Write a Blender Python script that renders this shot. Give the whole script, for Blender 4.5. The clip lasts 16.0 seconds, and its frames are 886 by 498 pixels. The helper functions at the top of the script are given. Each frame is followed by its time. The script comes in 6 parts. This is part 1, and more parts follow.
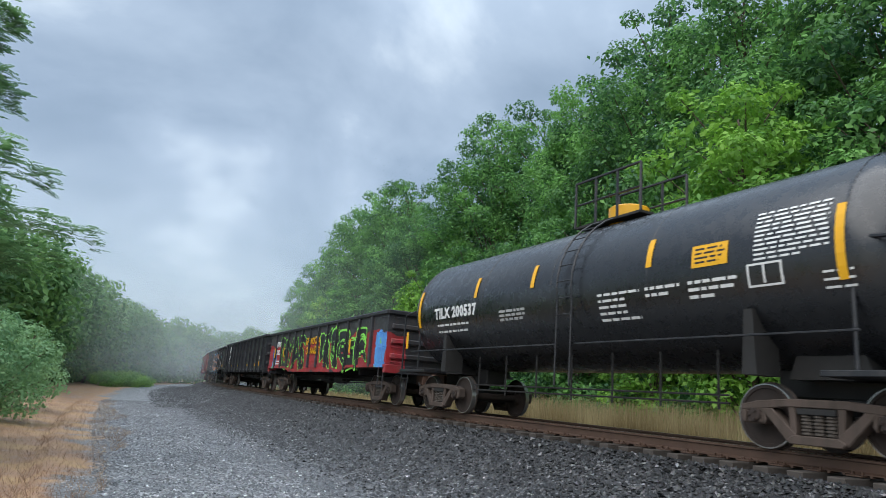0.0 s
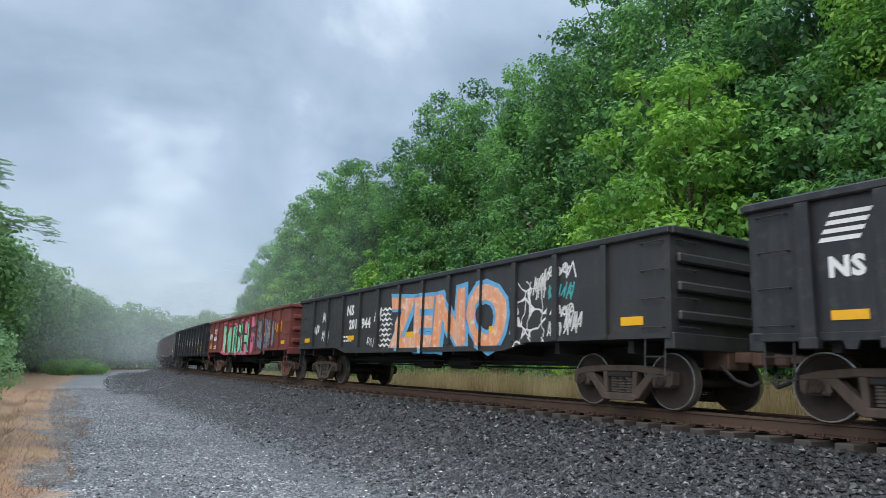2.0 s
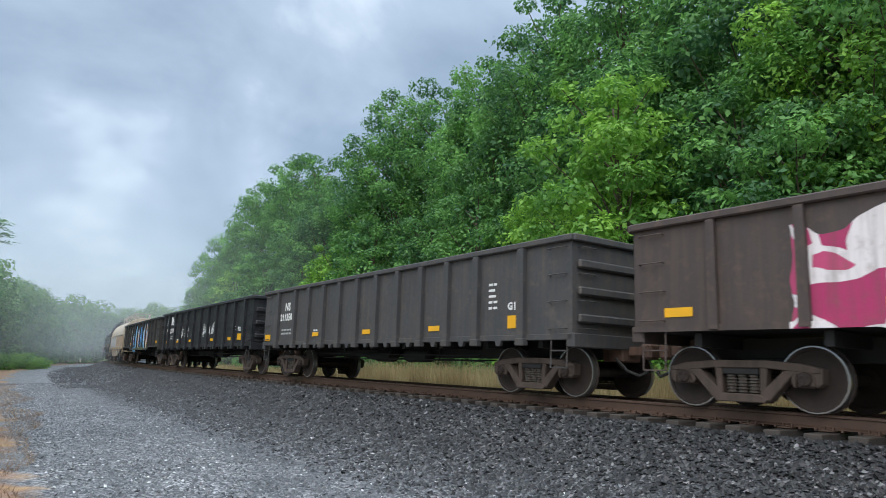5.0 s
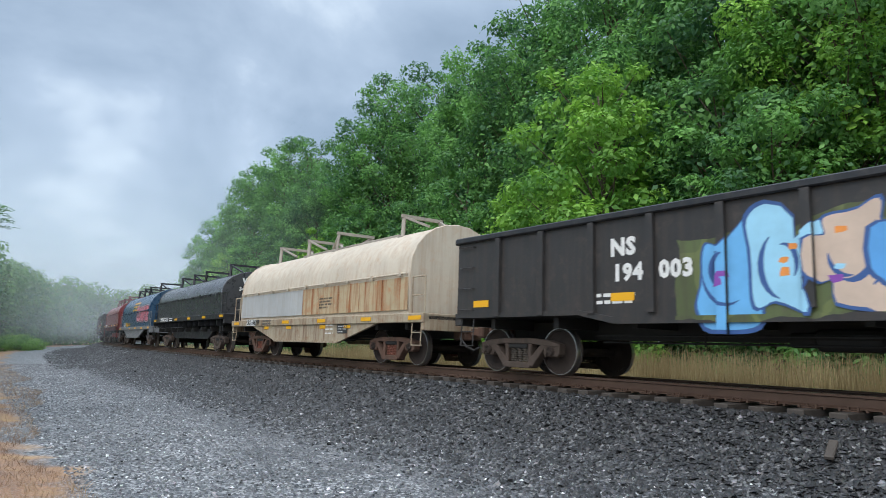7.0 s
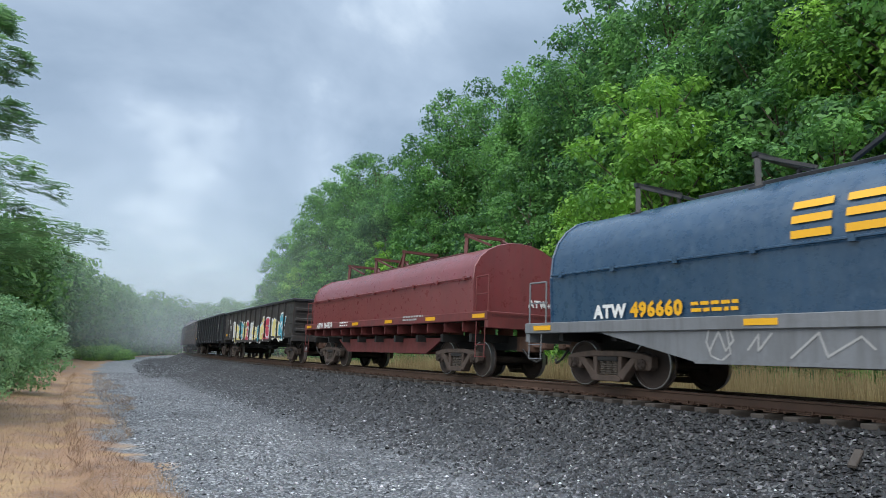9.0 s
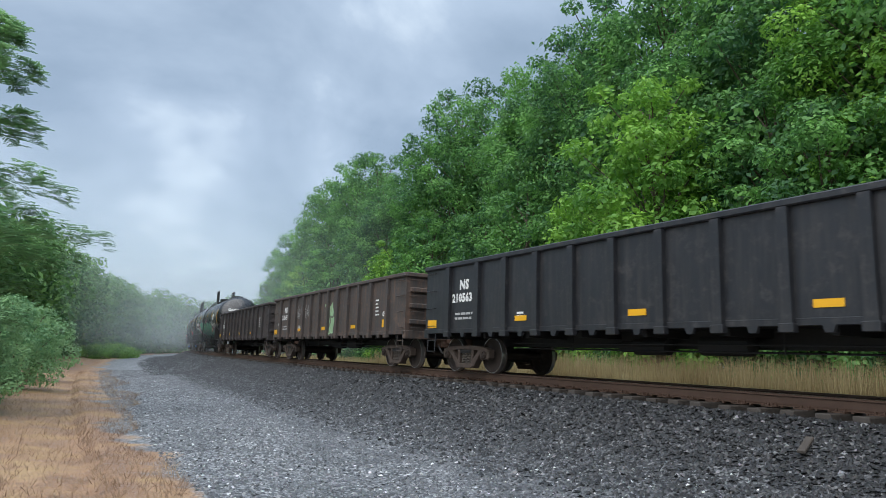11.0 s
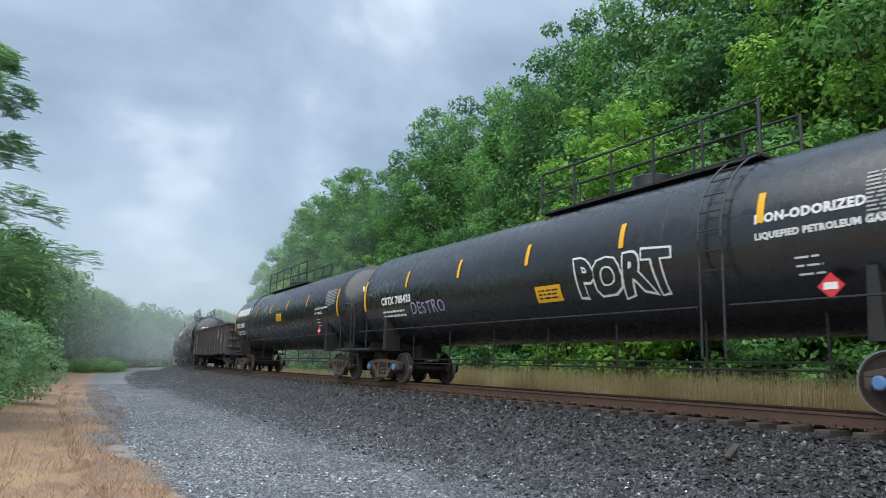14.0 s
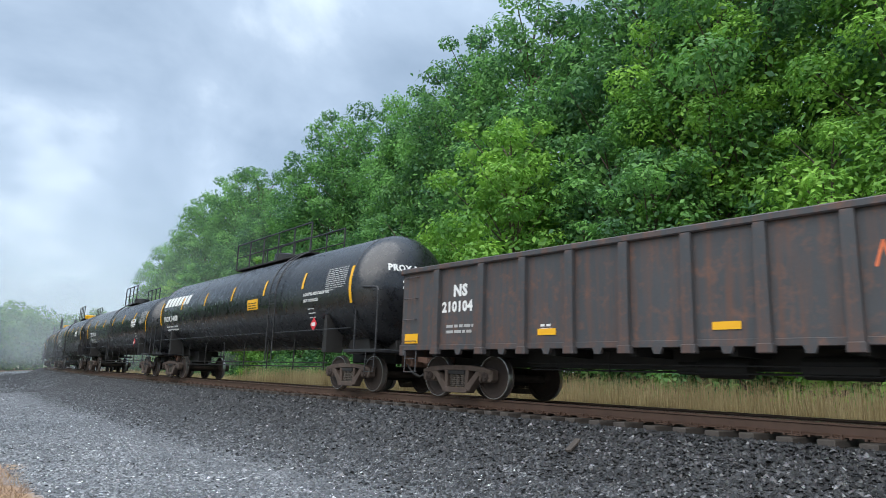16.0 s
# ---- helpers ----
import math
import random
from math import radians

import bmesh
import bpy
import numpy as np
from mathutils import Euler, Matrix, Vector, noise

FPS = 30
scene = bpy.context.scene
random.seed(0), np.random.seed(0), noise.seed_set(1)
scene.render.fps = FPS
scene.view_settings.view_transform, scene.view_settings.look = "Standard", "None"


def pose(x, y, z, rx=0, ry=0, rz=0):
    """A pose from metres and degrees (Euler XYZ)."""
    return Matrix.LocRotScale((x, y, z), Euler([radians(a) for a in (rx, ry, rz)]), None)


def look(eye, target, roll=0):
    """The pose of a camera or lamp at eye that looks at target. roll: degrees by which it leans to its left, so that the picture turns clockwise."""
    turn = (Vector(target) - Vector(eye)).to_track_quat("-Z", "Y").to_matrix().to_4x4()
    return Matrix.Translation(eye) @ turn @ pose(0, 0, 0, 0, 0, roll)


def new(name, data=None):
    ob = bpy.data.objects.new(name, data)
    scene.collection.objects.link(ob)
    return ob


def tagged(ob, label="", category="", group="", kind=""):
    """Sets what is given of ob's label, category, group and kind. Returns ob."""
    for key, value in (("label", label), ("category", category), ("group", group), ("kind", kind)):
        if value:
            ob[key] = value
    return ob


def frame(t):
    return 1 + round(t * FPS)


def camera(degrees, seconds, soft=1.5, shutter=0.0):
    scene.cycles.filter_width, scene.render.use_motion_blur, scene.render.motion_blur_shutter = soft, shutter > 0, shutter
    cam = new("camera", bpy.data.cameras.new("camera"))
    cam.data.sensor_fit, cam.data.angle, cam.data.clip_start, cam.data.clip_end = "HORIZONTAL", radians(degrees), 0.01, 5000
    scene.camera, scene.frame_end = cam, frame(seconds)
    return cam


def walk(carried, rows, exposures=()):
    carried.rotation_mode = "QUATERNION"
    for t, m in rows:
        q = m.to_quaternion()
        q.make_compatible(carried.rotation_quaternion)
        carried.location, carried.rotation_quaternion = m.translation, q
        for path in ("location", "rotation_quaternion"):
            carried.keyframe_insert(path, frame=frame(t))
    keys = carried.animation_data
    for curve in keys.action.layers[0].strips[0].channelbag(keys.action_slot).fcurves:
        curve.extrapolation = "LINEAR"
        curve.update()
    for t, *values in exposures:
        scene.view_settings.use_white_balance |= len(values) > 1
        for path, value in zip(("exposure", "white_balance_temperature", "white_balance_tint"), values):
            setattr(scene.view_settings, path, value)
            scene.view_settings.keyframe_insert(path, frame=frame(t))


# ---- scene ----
cam = camera(66.5, 16.0, soft=0.7, shutter=0.05)
PATH = [
    (0, (-0.008, 0.005, 0.416), (3.992, 8.925, 2.521), 4.2),
    (0.5, (-0.128, 0.025, 0.423), (3.973, 8.943, 2.334), 2.8),
    (1, (-0.186, 0.000, 0.418), (4.024, 8.884, 2.248), 3.0),
    (1.5, (-0.177, -0.200, 0.412), (4.248, 8.581, 2.233), 2.6),
    (2, (-0.218, -0.421, 0.446), (4.397, 8.265, 2.251), 2.2),
    (2.5, (-0.305, -0.639, 0.471), (4.386, 7.998, 2.316), 1.9),
    (3, (-0.289, -0.932, 0.466), (4.461, 7.661, 2.360), 1.7),
    (3.5, (-0.389, -1.196, 0.464), (4.586, 7.274, 2.334), 1.7),
    (5.8, (-0.582, -2.164, 0.450), (4.737, 6.130, 2.155), 2.6),
    (6, (-0.599, -2.241, 0.440), (4.725, 6.047, 2.159), 3.1),
    (6.5, (-0.672, -2.419, 0.423), (4.733, 5.832, 2.068), 2.9),
    (7, (-0.717, -2.603, 0.426), (4.600, 5.739, 1.892), 1.9),
    (7.5, (-0.718, -2.864, 0.430), (4.198, 5.727, 1.851), 1.6),
    (8, (-0.790, -3.048, 0.447), (3.814, 5.706, 1.922), 1.0),
    (8.5, (-0.878, -3.258, 0.441), (3.622, 5.537, 1.991), 1.5),
    (9, (-0.819, -3.522, 0.440), (3.592, 5.311, 2.031), 2.1),
    (9.5, (-0.863, -3.681, 0.435), (3.467, 5.200, 1.976), 1.8),
    (11.8, (-0.854, -4.576, 0.399), (3.534, 4.270, 1.978), 2.1),
    (12, (-0.867, -4.638, 0.397), (3.573, 4.177, 2.007), 1.8),
    (12.5, (-0.942, -4.757, 0.409), (3.658, 3.964, 2.079), 1.4),
    (13, (-0.983, -4.915, 0.430), (3.748, 3.733, 2.110), 1.1),
    (13.5, (-0.940, -5.112, 0.440), (3.690, 3.583, 2.160), 1.5),
    (14, (-0.929, -5.283, 0.448), (3.556, 3.482, 2.198), 1.9),
    (14.5, (-0.946, -5.478, 0.425), (3.646, 3.236, 2.151), 1.8),
    (15, (-0.856, -5.714, 0.423), (3.949, 2.886, 2.143), 2.8),
    (15.5, (-0.866, -5.910, 0.426), (4.560, 2.276, 2.312), 3.4),
    (16, (-0.917, -6.088, 0.415), (4.828, 1.881, 2.285), 2.1),
]
walk(cam, [(t, look(eye, target, roll)) for t, eye, target, roll in PATH], [(0.0, 0.16), (2.0, 0.16), (3.5, 0.1), (6.0, 0.28), (7.5, 0.18), (9.5, 0.16), (15.3, 0.22), (16.0, 0.38)])

# ---- the line of the track: an arc that bends away to the right ----
RADIUS, CENTRE = 538.0, Vector((546.19, 41.64))
PHI = math.atan2(4.1 - CENTRE.y, 9.38 - CENTRE.x)
SPEED, WHEEL_R = 23.44, 0.4572
GROUND = -1.35


def on_track(s, d=0.0):
    """The place at s metres along the track and d metres to its left, and the heading in degrees."""
    a = PHI - s / RADIUS
    return CENTRE.x + (RADIUS + d) * math.cos(a), CENTRE.y + (RADIUS + d) * math.sin(a), math.degrees(a) - 90


def lateral(x, y):
    return math.hypot(x - CENTRE.x, y - CENTRE.y) - RADIUS


def height(x, y):
    """The ground's height: ballast bed, its shoulders, the gravel way and the fields."""
    d = lateral(x, y)
    if d >= 0:
        z = -0.31 if d < 1.6 else -0.31 - 0.47 * (d - 1.6)
        k = z - GROUND
        z = GROUND + (k if k > 0.3 else 0.15 * math.exp(min(0.0, k - 0.3) / 0.3) + 0.15 if k > -3 else 0.0) - (0.0 if k > 0.3 else 0.15 * (1 - math.exp((k - 0.3) / 0.6)))
        far = max(0.0, d - 3.9)
    else:
        z = -0.31 if d > -1.6 else max(GROUND, -0.31 - 0.5 * (-d - 1.6))
        far = max(0.0, -d - 4.0)
    n = noise.noise(Vector((x * 0.35, y * 0.35, 0))) * 0.05 + noise.noise(Vector((x * 0.07, y * 0.07, 5))) * 0.10
    z += n * min(1.0, far / 3.0)
    if d > 9.2:
        z += min(0.25, (d - 9.2) * 0.06) + 0.03 * noise.noise(Vector((x * 1.3, y * 1.3, 2)))
    return z


# ---- daylight under a heavy cloud cover ----
world = bpy.data.worlds.new("sky")
scene.world = world
world.use_nodes = True


def link_nodes(tree, spec):
    """Build nodes from {name: (type, settings, inputs)}; an input given as (name, socket) is a link."""
    made = {}
    for key, (kind, settings, _) in spec.items():
        made[key] = tree.nodes.new(kind)
        for k, v in settings.items():
            if k == "stops":
                ramp = made[key].color_ramp
                while len(ramp.elements) < len(v):
                    ramp.elements.new(0.5)
                for e, (p, c) in zip(ramp.elements, v):
                    e.position, e.color = p, (*c, 1) if len(c) == 3 else c
            elif k == "interp":
                made[key].color_ramp.interpolation = v
            elif k == "operation":
                made[key].operation = v
            elif k == "data_type":
                made[key].data_type = v
            elif k == "blend_type":
                made[key].blend_type = v
            elif k == "feature":
                made[key].feature = v
            elif k == "noise_dimensions":
                made[key].noise_dimensions = v
            elif k == "attribute_name":
                made[key].attribute_name = v
            elif k == "use_clamp":
                made[key].use_clamp = v
            elif k == "interpolation_type":
                made[key].interpolation_type = v
            elif k == "sky_type":
                made[key].sky_type = v
            elif k == "sun_disc":
                made[key].sun_disc = v
            elif k == "sun_elevation":
                made[key].sun_elevation = v
            elif k == "sun_rotation":
                made[key].sun_rotation = v
    for key, (_, _, inputs) in spec.items():
        for socket, v in inputs.items():
            target = made[key].inputs[socket]
            if isinstance(v, tuple) and len(v) == 2 and isinstance(v[0], str):
                tree.links.new(made[v[0]].outputs[v[1]], target)
            elif isinstance(v, tuple) and len(v) == 3 and target.type == "RGBA":
                target.default_value = (*v, 1)
            else:
                target.default_value = v
    return made


wt = world.node_tree
wt.nodes.clear()
link_nodes(wt, {
    "co": ("ShaderNodeTexCoord", {}, {}),
    "sep": ("ShaderNodeSeparateXYZ", {}, {0: ("co", "Generated")}),
    "up": ("ShaderNodeMath", {"operation": "MAXIMUM"}, {0: ("sep", "Z"), 1: 0.0}),
    "den": ("ShaderNodeMath", {"operation": "ADD"}, {0: ("up", 0), 1: 0.38}),
    "px": ("ShaderNodeMath", {"operation": "DIVIDE"}, {0: ("sep", "X"), 1: ("den", 0)}),
    "py": ("ShaderNodeMath", {"operation": "DIVIDE"}, {0: ("sep", "Y"), 1: ("den", 0)}),
    "plane": ("ShaderNodeCombineXYZ", {}, {0: ("px", 0), 1: ("py", 0), 2: 0.7}),
    "n1": ("ShaderNodeTexNoise", {}, {"Vector": ("plane", 0), "Scale": 1.75, "Detail": 7.0, "Roughness": 0.52, "Distortion": 0.35}),
    "n2": ("ShaderNodeTexNoise", {}, {"Vector": ("plane", 0), "Scale": 3.1, "Detail": 6.0, "Roughness": 0.5, "Distortion": 0.2}),
    "mixn": ("ShaderNodeMix", {"data_type": "FLOAT"}, {0: 0.38, 2: ("n1", 0), 3: ("n2", 0)}),
    "ramp": ("ShaderNodeValToRGB", {"stops": [(0.34, (0.22, 0.30, 0.40)), (0.46, (0.30, 0.39, 0.51)), (0.56, (0.40, 0.50, 0.63)), (0.66, (0.68, 0.79, 0.90)), (0.76, (0.88, 0.95, 1.0))]}, {0: ("mixn", 0)}),
    "hor": ("ShaderNodeValToRGB", {"stops": [(0.0, (1, 1, 1)), (0.30, (0, 0, 0))]}, {0: ("up", 0)}),
    "horf": ("ShaderNodeMath", {"operation": "MULTIPLY"}, {0: ("hor", 0), 1: 0.55}),
    "low": ("ShaderNodeMix", {"data_type": "RGBA"}, {0: ("horf", 0), 6: ("ramp", 0), 7: (0.50, 0.61, 0.70)}),
    "zen": ("ShaderNodeMapRange", {"interpolation_type": "SMOOTHSTEP"}, {0: ("up", 0), 1: 0.42, 2: 1.0, 3: 0.98, 4: 2.3}),
    "sky": ("ShaderNodeTexSky", {"sky_type": "NISHITA", "sun_disc": False, "sun_elevation": radians(50), "sun_rotation": radians(231)}, {}),
    "skyb": ("ShaderNodeBackground", {}, {0: ("sky", 0), 1: 0.02}),
    "cloud": ("ShaderNodeBackground", {}, {0: ("low", 2), 1: ("zen", 0)}),
    "sum": ("ShaderNodeAddShader", {}, {0: ("skyb", 0), 1: ("cloud", 0)}),
    "out": ("ShaderNodeOutputWorld", {}, {0: ("sum", 0)}),
})
sun_data = bpy.data.lights.new("sun", "SUN")
sun_data.energy, sun_data.angle, sun_data.color = 3.05, radians(85), (1.0, 0.97, 0.93)
sun = new("sun", sun_data)
sun.matrix_world = look((-30, -24, 60), (0, 0, 0))


# ---- materials ----
def material(name, spec):
    m = bpy.data.materials.new(name)
    m.use_nodes = True
    m.node_tree.nodes.clear()
    link_nodes(m.node_tree, spec)
    return m


def graffiti_nodes(spec, base, area, colours, seed, size=1.0, edge=(0.9, 0.9, 0.88)):
    """A sprayed piece of bulging, outlined colour fields inside an area (x0, x1, z0, z1) of a side."""
    x0, x1, z0, z1 = area
    cx, cz, hx, hz = (x0 + x1) / 2, (z0 + z1) / 2, (x1 - x0) / 2, (z1 - z0) / 2
    k = "g%d" % seed
    n = len(colours)
    spec.update({
        k + "wob": ("ShaderNodeTexNoise", {"noise_dimensions": "3D"}, {"Vector": ("co", "Object"), "Scale": 1.1 / size, "Detail": 1.5}),
        k + "wsub": ("ShaderNodeVectorMath", {"operation": "SUBTRACT"}, {0: (k + "wob", 1), 1: (0.5, 0.5, 0.5)}),
        k + "wmul": ("ShaderNodeVectorMath", {"operation": "MULTIPLY"}, {0: (k + "wsub", 0), 1: (1.1 * size, 0.0, 0.9 * size)}),
        k + "pos": ("ShaderNodeVectorMath", {"operation": "ADD"}, {0: ("co", "Object"), 1: (k + "wmul", 0)}),
        k + "flat": ("ShaderNodeVectorMath", {"operation": "MULTIPLY_ADD"}, {0: (k + "pos", 0), 1: (1.25 / size, 0.0, 0.9 / size), 2: (seed * 0.37, seed * 0.13, seed * 0.51)}),
        k + "vor": ("ShaderNodeTexVoronoi", {"feature": "F1"}, {"Vector": (k + "flat", 0), "Scale": 1.0, "Randomness": 0.9}),
        k + "edge": ("ShaderNodeTexVoronoi", {"feature": "DISTANCE_TO_EDGE"}, {"Vector": (k + "flat", 0), "Scale": 1.0, "Randomness": 0.9}),
        k + "sepc": ("ShaderNodeSeparateColor", {}, {0: (k + "vor", "Color")}),
        k + "ramp": ("ShaderNodeValToRGB", {"interp": "CONSTANT", "stops": [((i + 0.001) / n, c) for i, c in enumerate(colours)]}, {0: (k + "sepc", 0)}),
        k + "line": ("ShaderNodeMath", {"operation": "LESS_THAN"}, {0: (k + "edge", "Distance"), 1: 0.05}),
        k + "inked": ("ShaderNodeMix", {"data_type": "RGBA"}, {0: (k + "line", 0), 6: (k + "ramp", 0), 7: edge}),
        k + "sep": ("ShaderNodeSeparateXYZ", {}, {0: (k + "pos", 0)}),
        k + "dx": ("ShaderNodeMath", {"operation": "SUBTRACT"}, {0: (k + "sep", 0), 1: cx}),
        k + "ax": ("ShaderNodeMath", {"operation": "ABSOLUTE"}, {0: (k + "dx", 0)}),
        k + "mx": ("ShaderNodeMath", {"operation": "LESS_THAN"}, {0: (k + "ax", 0), 1: hx}),
        k + "dz": ("ShaderNodeMath", {"operation": "SUBTRACT"}, {0: (k + "sep", 2), 1: cz}),
        k + "az": ("ShaderNodeMath", {"operation": "ABSOLUTE"}, {0: (k + "dz", 0)}),
        k + "mz": ("ShaderNodeMath", {"operation": "LESS_THAN"}, {0: (k + "az", 0), 1: hz}),
        k + "raw": ("ShaderNodeSeparateXYZ", {}, {0: ("co", "Object")}),
        k + "near": ("ShaderNodeMath", {"operation": "GREATER_THAN"}, {0: (k + "raw", 1), 1: 0.9}),
        k + "m1": ("ShaderNodeMath", {"operation": "MULTIPLY"}, {0: (k + "mx", 0), 1: (k + "mz", 0)}),
        k + "m2": ("ShaderNodeMath", {"operation": "MULTIPLY"}, {0: (k + "m1", 0), 1: (k + "near", 0)}),
        k + "mix": ("ShaderNodeMix", {"data_type": "RGBA"}, {0: (k + "m2", 0), 6: base, 7: (k + "inked", 2)}),
    })
    return (k + "mix", 2)


def paint(name, colour, rough=0.42, dirt=(0.06, 0.045, 0.035), amount=0.5, pieces=(), metal=0.0, streak=1.0, gloss=0.5):
    """Weathered coach paint: base colour, sprayed pieces, vertical dirt streaks, grime and fine grain."""
    c = colour
    spec = {
        "co": ("ShaderNodeTexCoord", {}, {}),
        "obj": ("ShaderNodeObjectInfo", {}, {}),
        "big": ("ShaderNodeTexNoise", {}, {"Vector": ("co", "Object"), "Scale": 0.8, "Detail": 6.0, "Roughness": 0.6}),
        "tone": ("ShaderNodeMix", {"data_type": "RGBA"}, {0: ("big", 0), 6: tuple(v * 0.72 for v in c), 7: tuple(min(1, v * 1.3 + 0.004) for v in c)}),
    }
    top = ("tone", 2)
    for i, p in enumerate(pieces):
        top = graffiti_nodes(spec, top, p[0], p[1], 10 * p[2] + i, *p[3:])
    spec.update({
        "smap": ("ShaderNodeMapping", {}, {"Vector": ("co", "Object"), "Scale": (3.0, 3.0, 0.22)}),
        "str": ("ShaderNodeTexNoise", {}, {"Vector": ("smap", 0), "Scale": 2.2, "Detail": 8.0, "Roughness": 0.65}),
        "strr": ("ShaderNodeMapRange", {}, {0: ("str", 0), 1: 0.45, 2: 0.72, 3: 0.0, 4: amount * streak}),
        "dirty": ("ShaderNodeMix", {"data_type": "RGBA"}, {0: ("strr", 0), 6: top, 7: dirt}),
        "spot": ("ShaderNodeTexNoise", {}, {"Vector": ("co", "Object"), "Scale": 5.0, "Detail": 9.0, "Roughness": 0.7}),
        "spotr": ("ShaderNodeMapRange", {}, {0: ("spot", 0), 1: 0.52, 2: 0.72, 3: 0.0, 4: amount * 0.8}),
        "worn": ("ShaderNodeMix", {"data_type": "RGBA"}, {0: ("spotr", 0), 6: ("dirty", 2), 7: tuple(v * 1.6 + 0.01 for v in dirt)}),
        "rr": ("ShaderNodeMapRange", {}, {0: ("spot", 0), 1: 0.3, 2: 0.75, 3: rough - 0.1, 4: min(1.0, rough + 0.22)}),
        "fine": ("ShaderNodeTexNoise", {}, {"Vector": ("co", "Object"), "Scale": 26.0, "Detail": 4.0}),
        "bsum": ("ShaderNodeMath", {"operation": "MULTIPLY_ADD"}, {0: ("big", 0), 1: 5.0, 2: ("fine", 0)}),
        "bump": ("ShaderNodeBump", {}, {"Height": ("bsum", 0), "Strength": 0.25, "Distance": 0.006}),
        "bsdf": ("ShaderNodeBsdfPrincipled", {}, {"Base Color": ("worn", 2), "Roughness": ("rr", 0), "Metallic": metal, "Specular IOR Level": gloss, "Normal": ("bump", 0)}),
        "out": ("ShaderNodeOutputMaterial", {}, {0: ("bsdf", 0)}),
    })
    return material(name, spec)


def plain(name, colour, rough=0.5, metal=0.0, vary=0.3, scale=6.0):
    return material(name, {
        "co": ("ShaderNodeTexCoord", {}, {}),
        "n": ("ShaderNodeTexNoise", {}, {"Vector": ("co", "Object"), "Scale": scale, "Detail": 7.0, "Roughness": 0.65}),
        "c": ("ShaderNodeMix", {"data_type": "RGBA"}, {0: ("n", 0), 6: tuple(v * (1 - vary) for v in colour), 7: tuple(min(1, v * (1 + vary)) for v in colour)}),
        "bump": ("ShaderNodeBump", {}, {"Height": ("n", 0), "Strength": 0.3, "Distance": 0.004}),
        "bsdf": ("ShaderNodeBsdfPrincipled", {}, {"Base Color": ("c", 2), "Roughness": rough, "Metallic": metal, "Normal": ("bump", 0)}),
        "out": ("ShaderNodeOutputMaterial", {}, {0: ("bsdf", 0)}),
    })


def leafy(name, dark, light, per_object=0.25):
    return material(name, {
        "geo": ("ShaderNodeNewGeometry", {}, {}),
        "obj": ("ShaderNodeObjectInfo", {}, {}),
        "co": ("ShaderNodeTexCoord", {}, {}),
        "n": ("ShaderNodeTexNoise", {}, {"Vector": ("co", "Object"), "Scale": 0.55, "Detail": 3.0}),
        "a": ("ShaderNodeMath", {"operation": "MULTIPLY_ADD"}, {0: ("geo", "Random Per Island"), 1: 0.44, 2: -0.22}),
        "nn": ("ShaderNodeMapRange", {}, {0: ("n", 0), 1: 0.36, 2: 0.68}),
        "b": ("ShaderNodeMath", {"operation": "ADD"}, {0: ("nn", 0), 1: ("a", 0)}),
        "o": ("ShaderNodeMath", {"operation": "MULTIPLY_ADD"}, {0: ("obj", "Random"), 1: per_object, 2: -per_object / 2}),
        "f": ("ShaderNodeMath", {"operation": "ADD", "use_clamp": True}, {0: ("b", 0), 1: ("o", 0)}),
        "c": ("ShaderNodeMix", {"data_type": "RGBA"}, {0: ("f", 0), 6: dark, 7: light}),
        "d": ("ShaderNodeBsdfPrincipled", {}, {"Base Color": ("c", 2), "Roughness": 0.62}),
        "t": ("ShaderNodeBsdfTranslucent", {}, {0: ("c", 2)}),
        "m": ("ShaderNodeMixShader", {}, {0: 0.42, 1: ("d", 0), 2: ("t", 0)}),
        "out": ("ShaderNodeOutputMaterial", {}, {0: ("m", 0)}),
    })


def stony(name, dark, light, rough=0.45):
    return material(name, {
        "geo": ("ShaderNodeNewGeometry", {}, {}),
        "ramp": ("ShaderNodeValToRGB", {"stops": [(0.0, dark), (0.78, tuple((a * 3 + b) / 4 for a, b in zip(dark, light))), (0.96, light), (1.0, tuple(min(1, v * 2.6) for v in light))]}, {0: ("geo", "Random Per Island")}),
        "co": ("ShaderNodeTexCoord", {}, {}),
        "n": ("ShaderNodeTexNoise", {}, {"Vector": ("co", "Object"), "Scale": 30.0, "Detail": 4.0}),
        "c": ("ShaderNodeMix", {"data_type": "RGBA", "blend_type": "MULTIPLY"}, {0: 0.5, 6: ("ramp", 0), 7: ("n", 1)}),
        "bsdf": ("ShaderNodeBsdfPrincipled", {}, {"Base Color": ("c", 2), "Roughness": rough}),
        "out": ("ShaderNodeOutputMaterial", {}, {0: ("bsdf", 0)}),
    })


BLACK = paint("black_car_paint", (0.014, 0.0155, 0.019), 0.4, (0.045, 0.041, 0.039), 0.6)
TANK_BLACK = paint("glossy_black_tank_paint", (0.007, 0.008, 0.010), 0.25, (0.018, 0.018, 0.02), 0.2, gloss=0.75)
DARK = plain("dark_underframe", (0.018, 0.017, 0.016), 0.7, 0.0, 0.5)
TRUCK_STEEL = paint("dusty_cast_steel", (0.085, 0.06, 0.047), 0.8, (0.04, 0.03, 0.022), 0.9)
RUST_STEEL = paint("rusty_cast_steel", (0.13, 0.07, 0.048), 0.78, (0.05, 0.032, 0.022), 0.9)
WHEEL_DARK = plain("wheel_plate_steel", (0.034, 0.023, 0.018), 0.8, 0.0, 0.6)
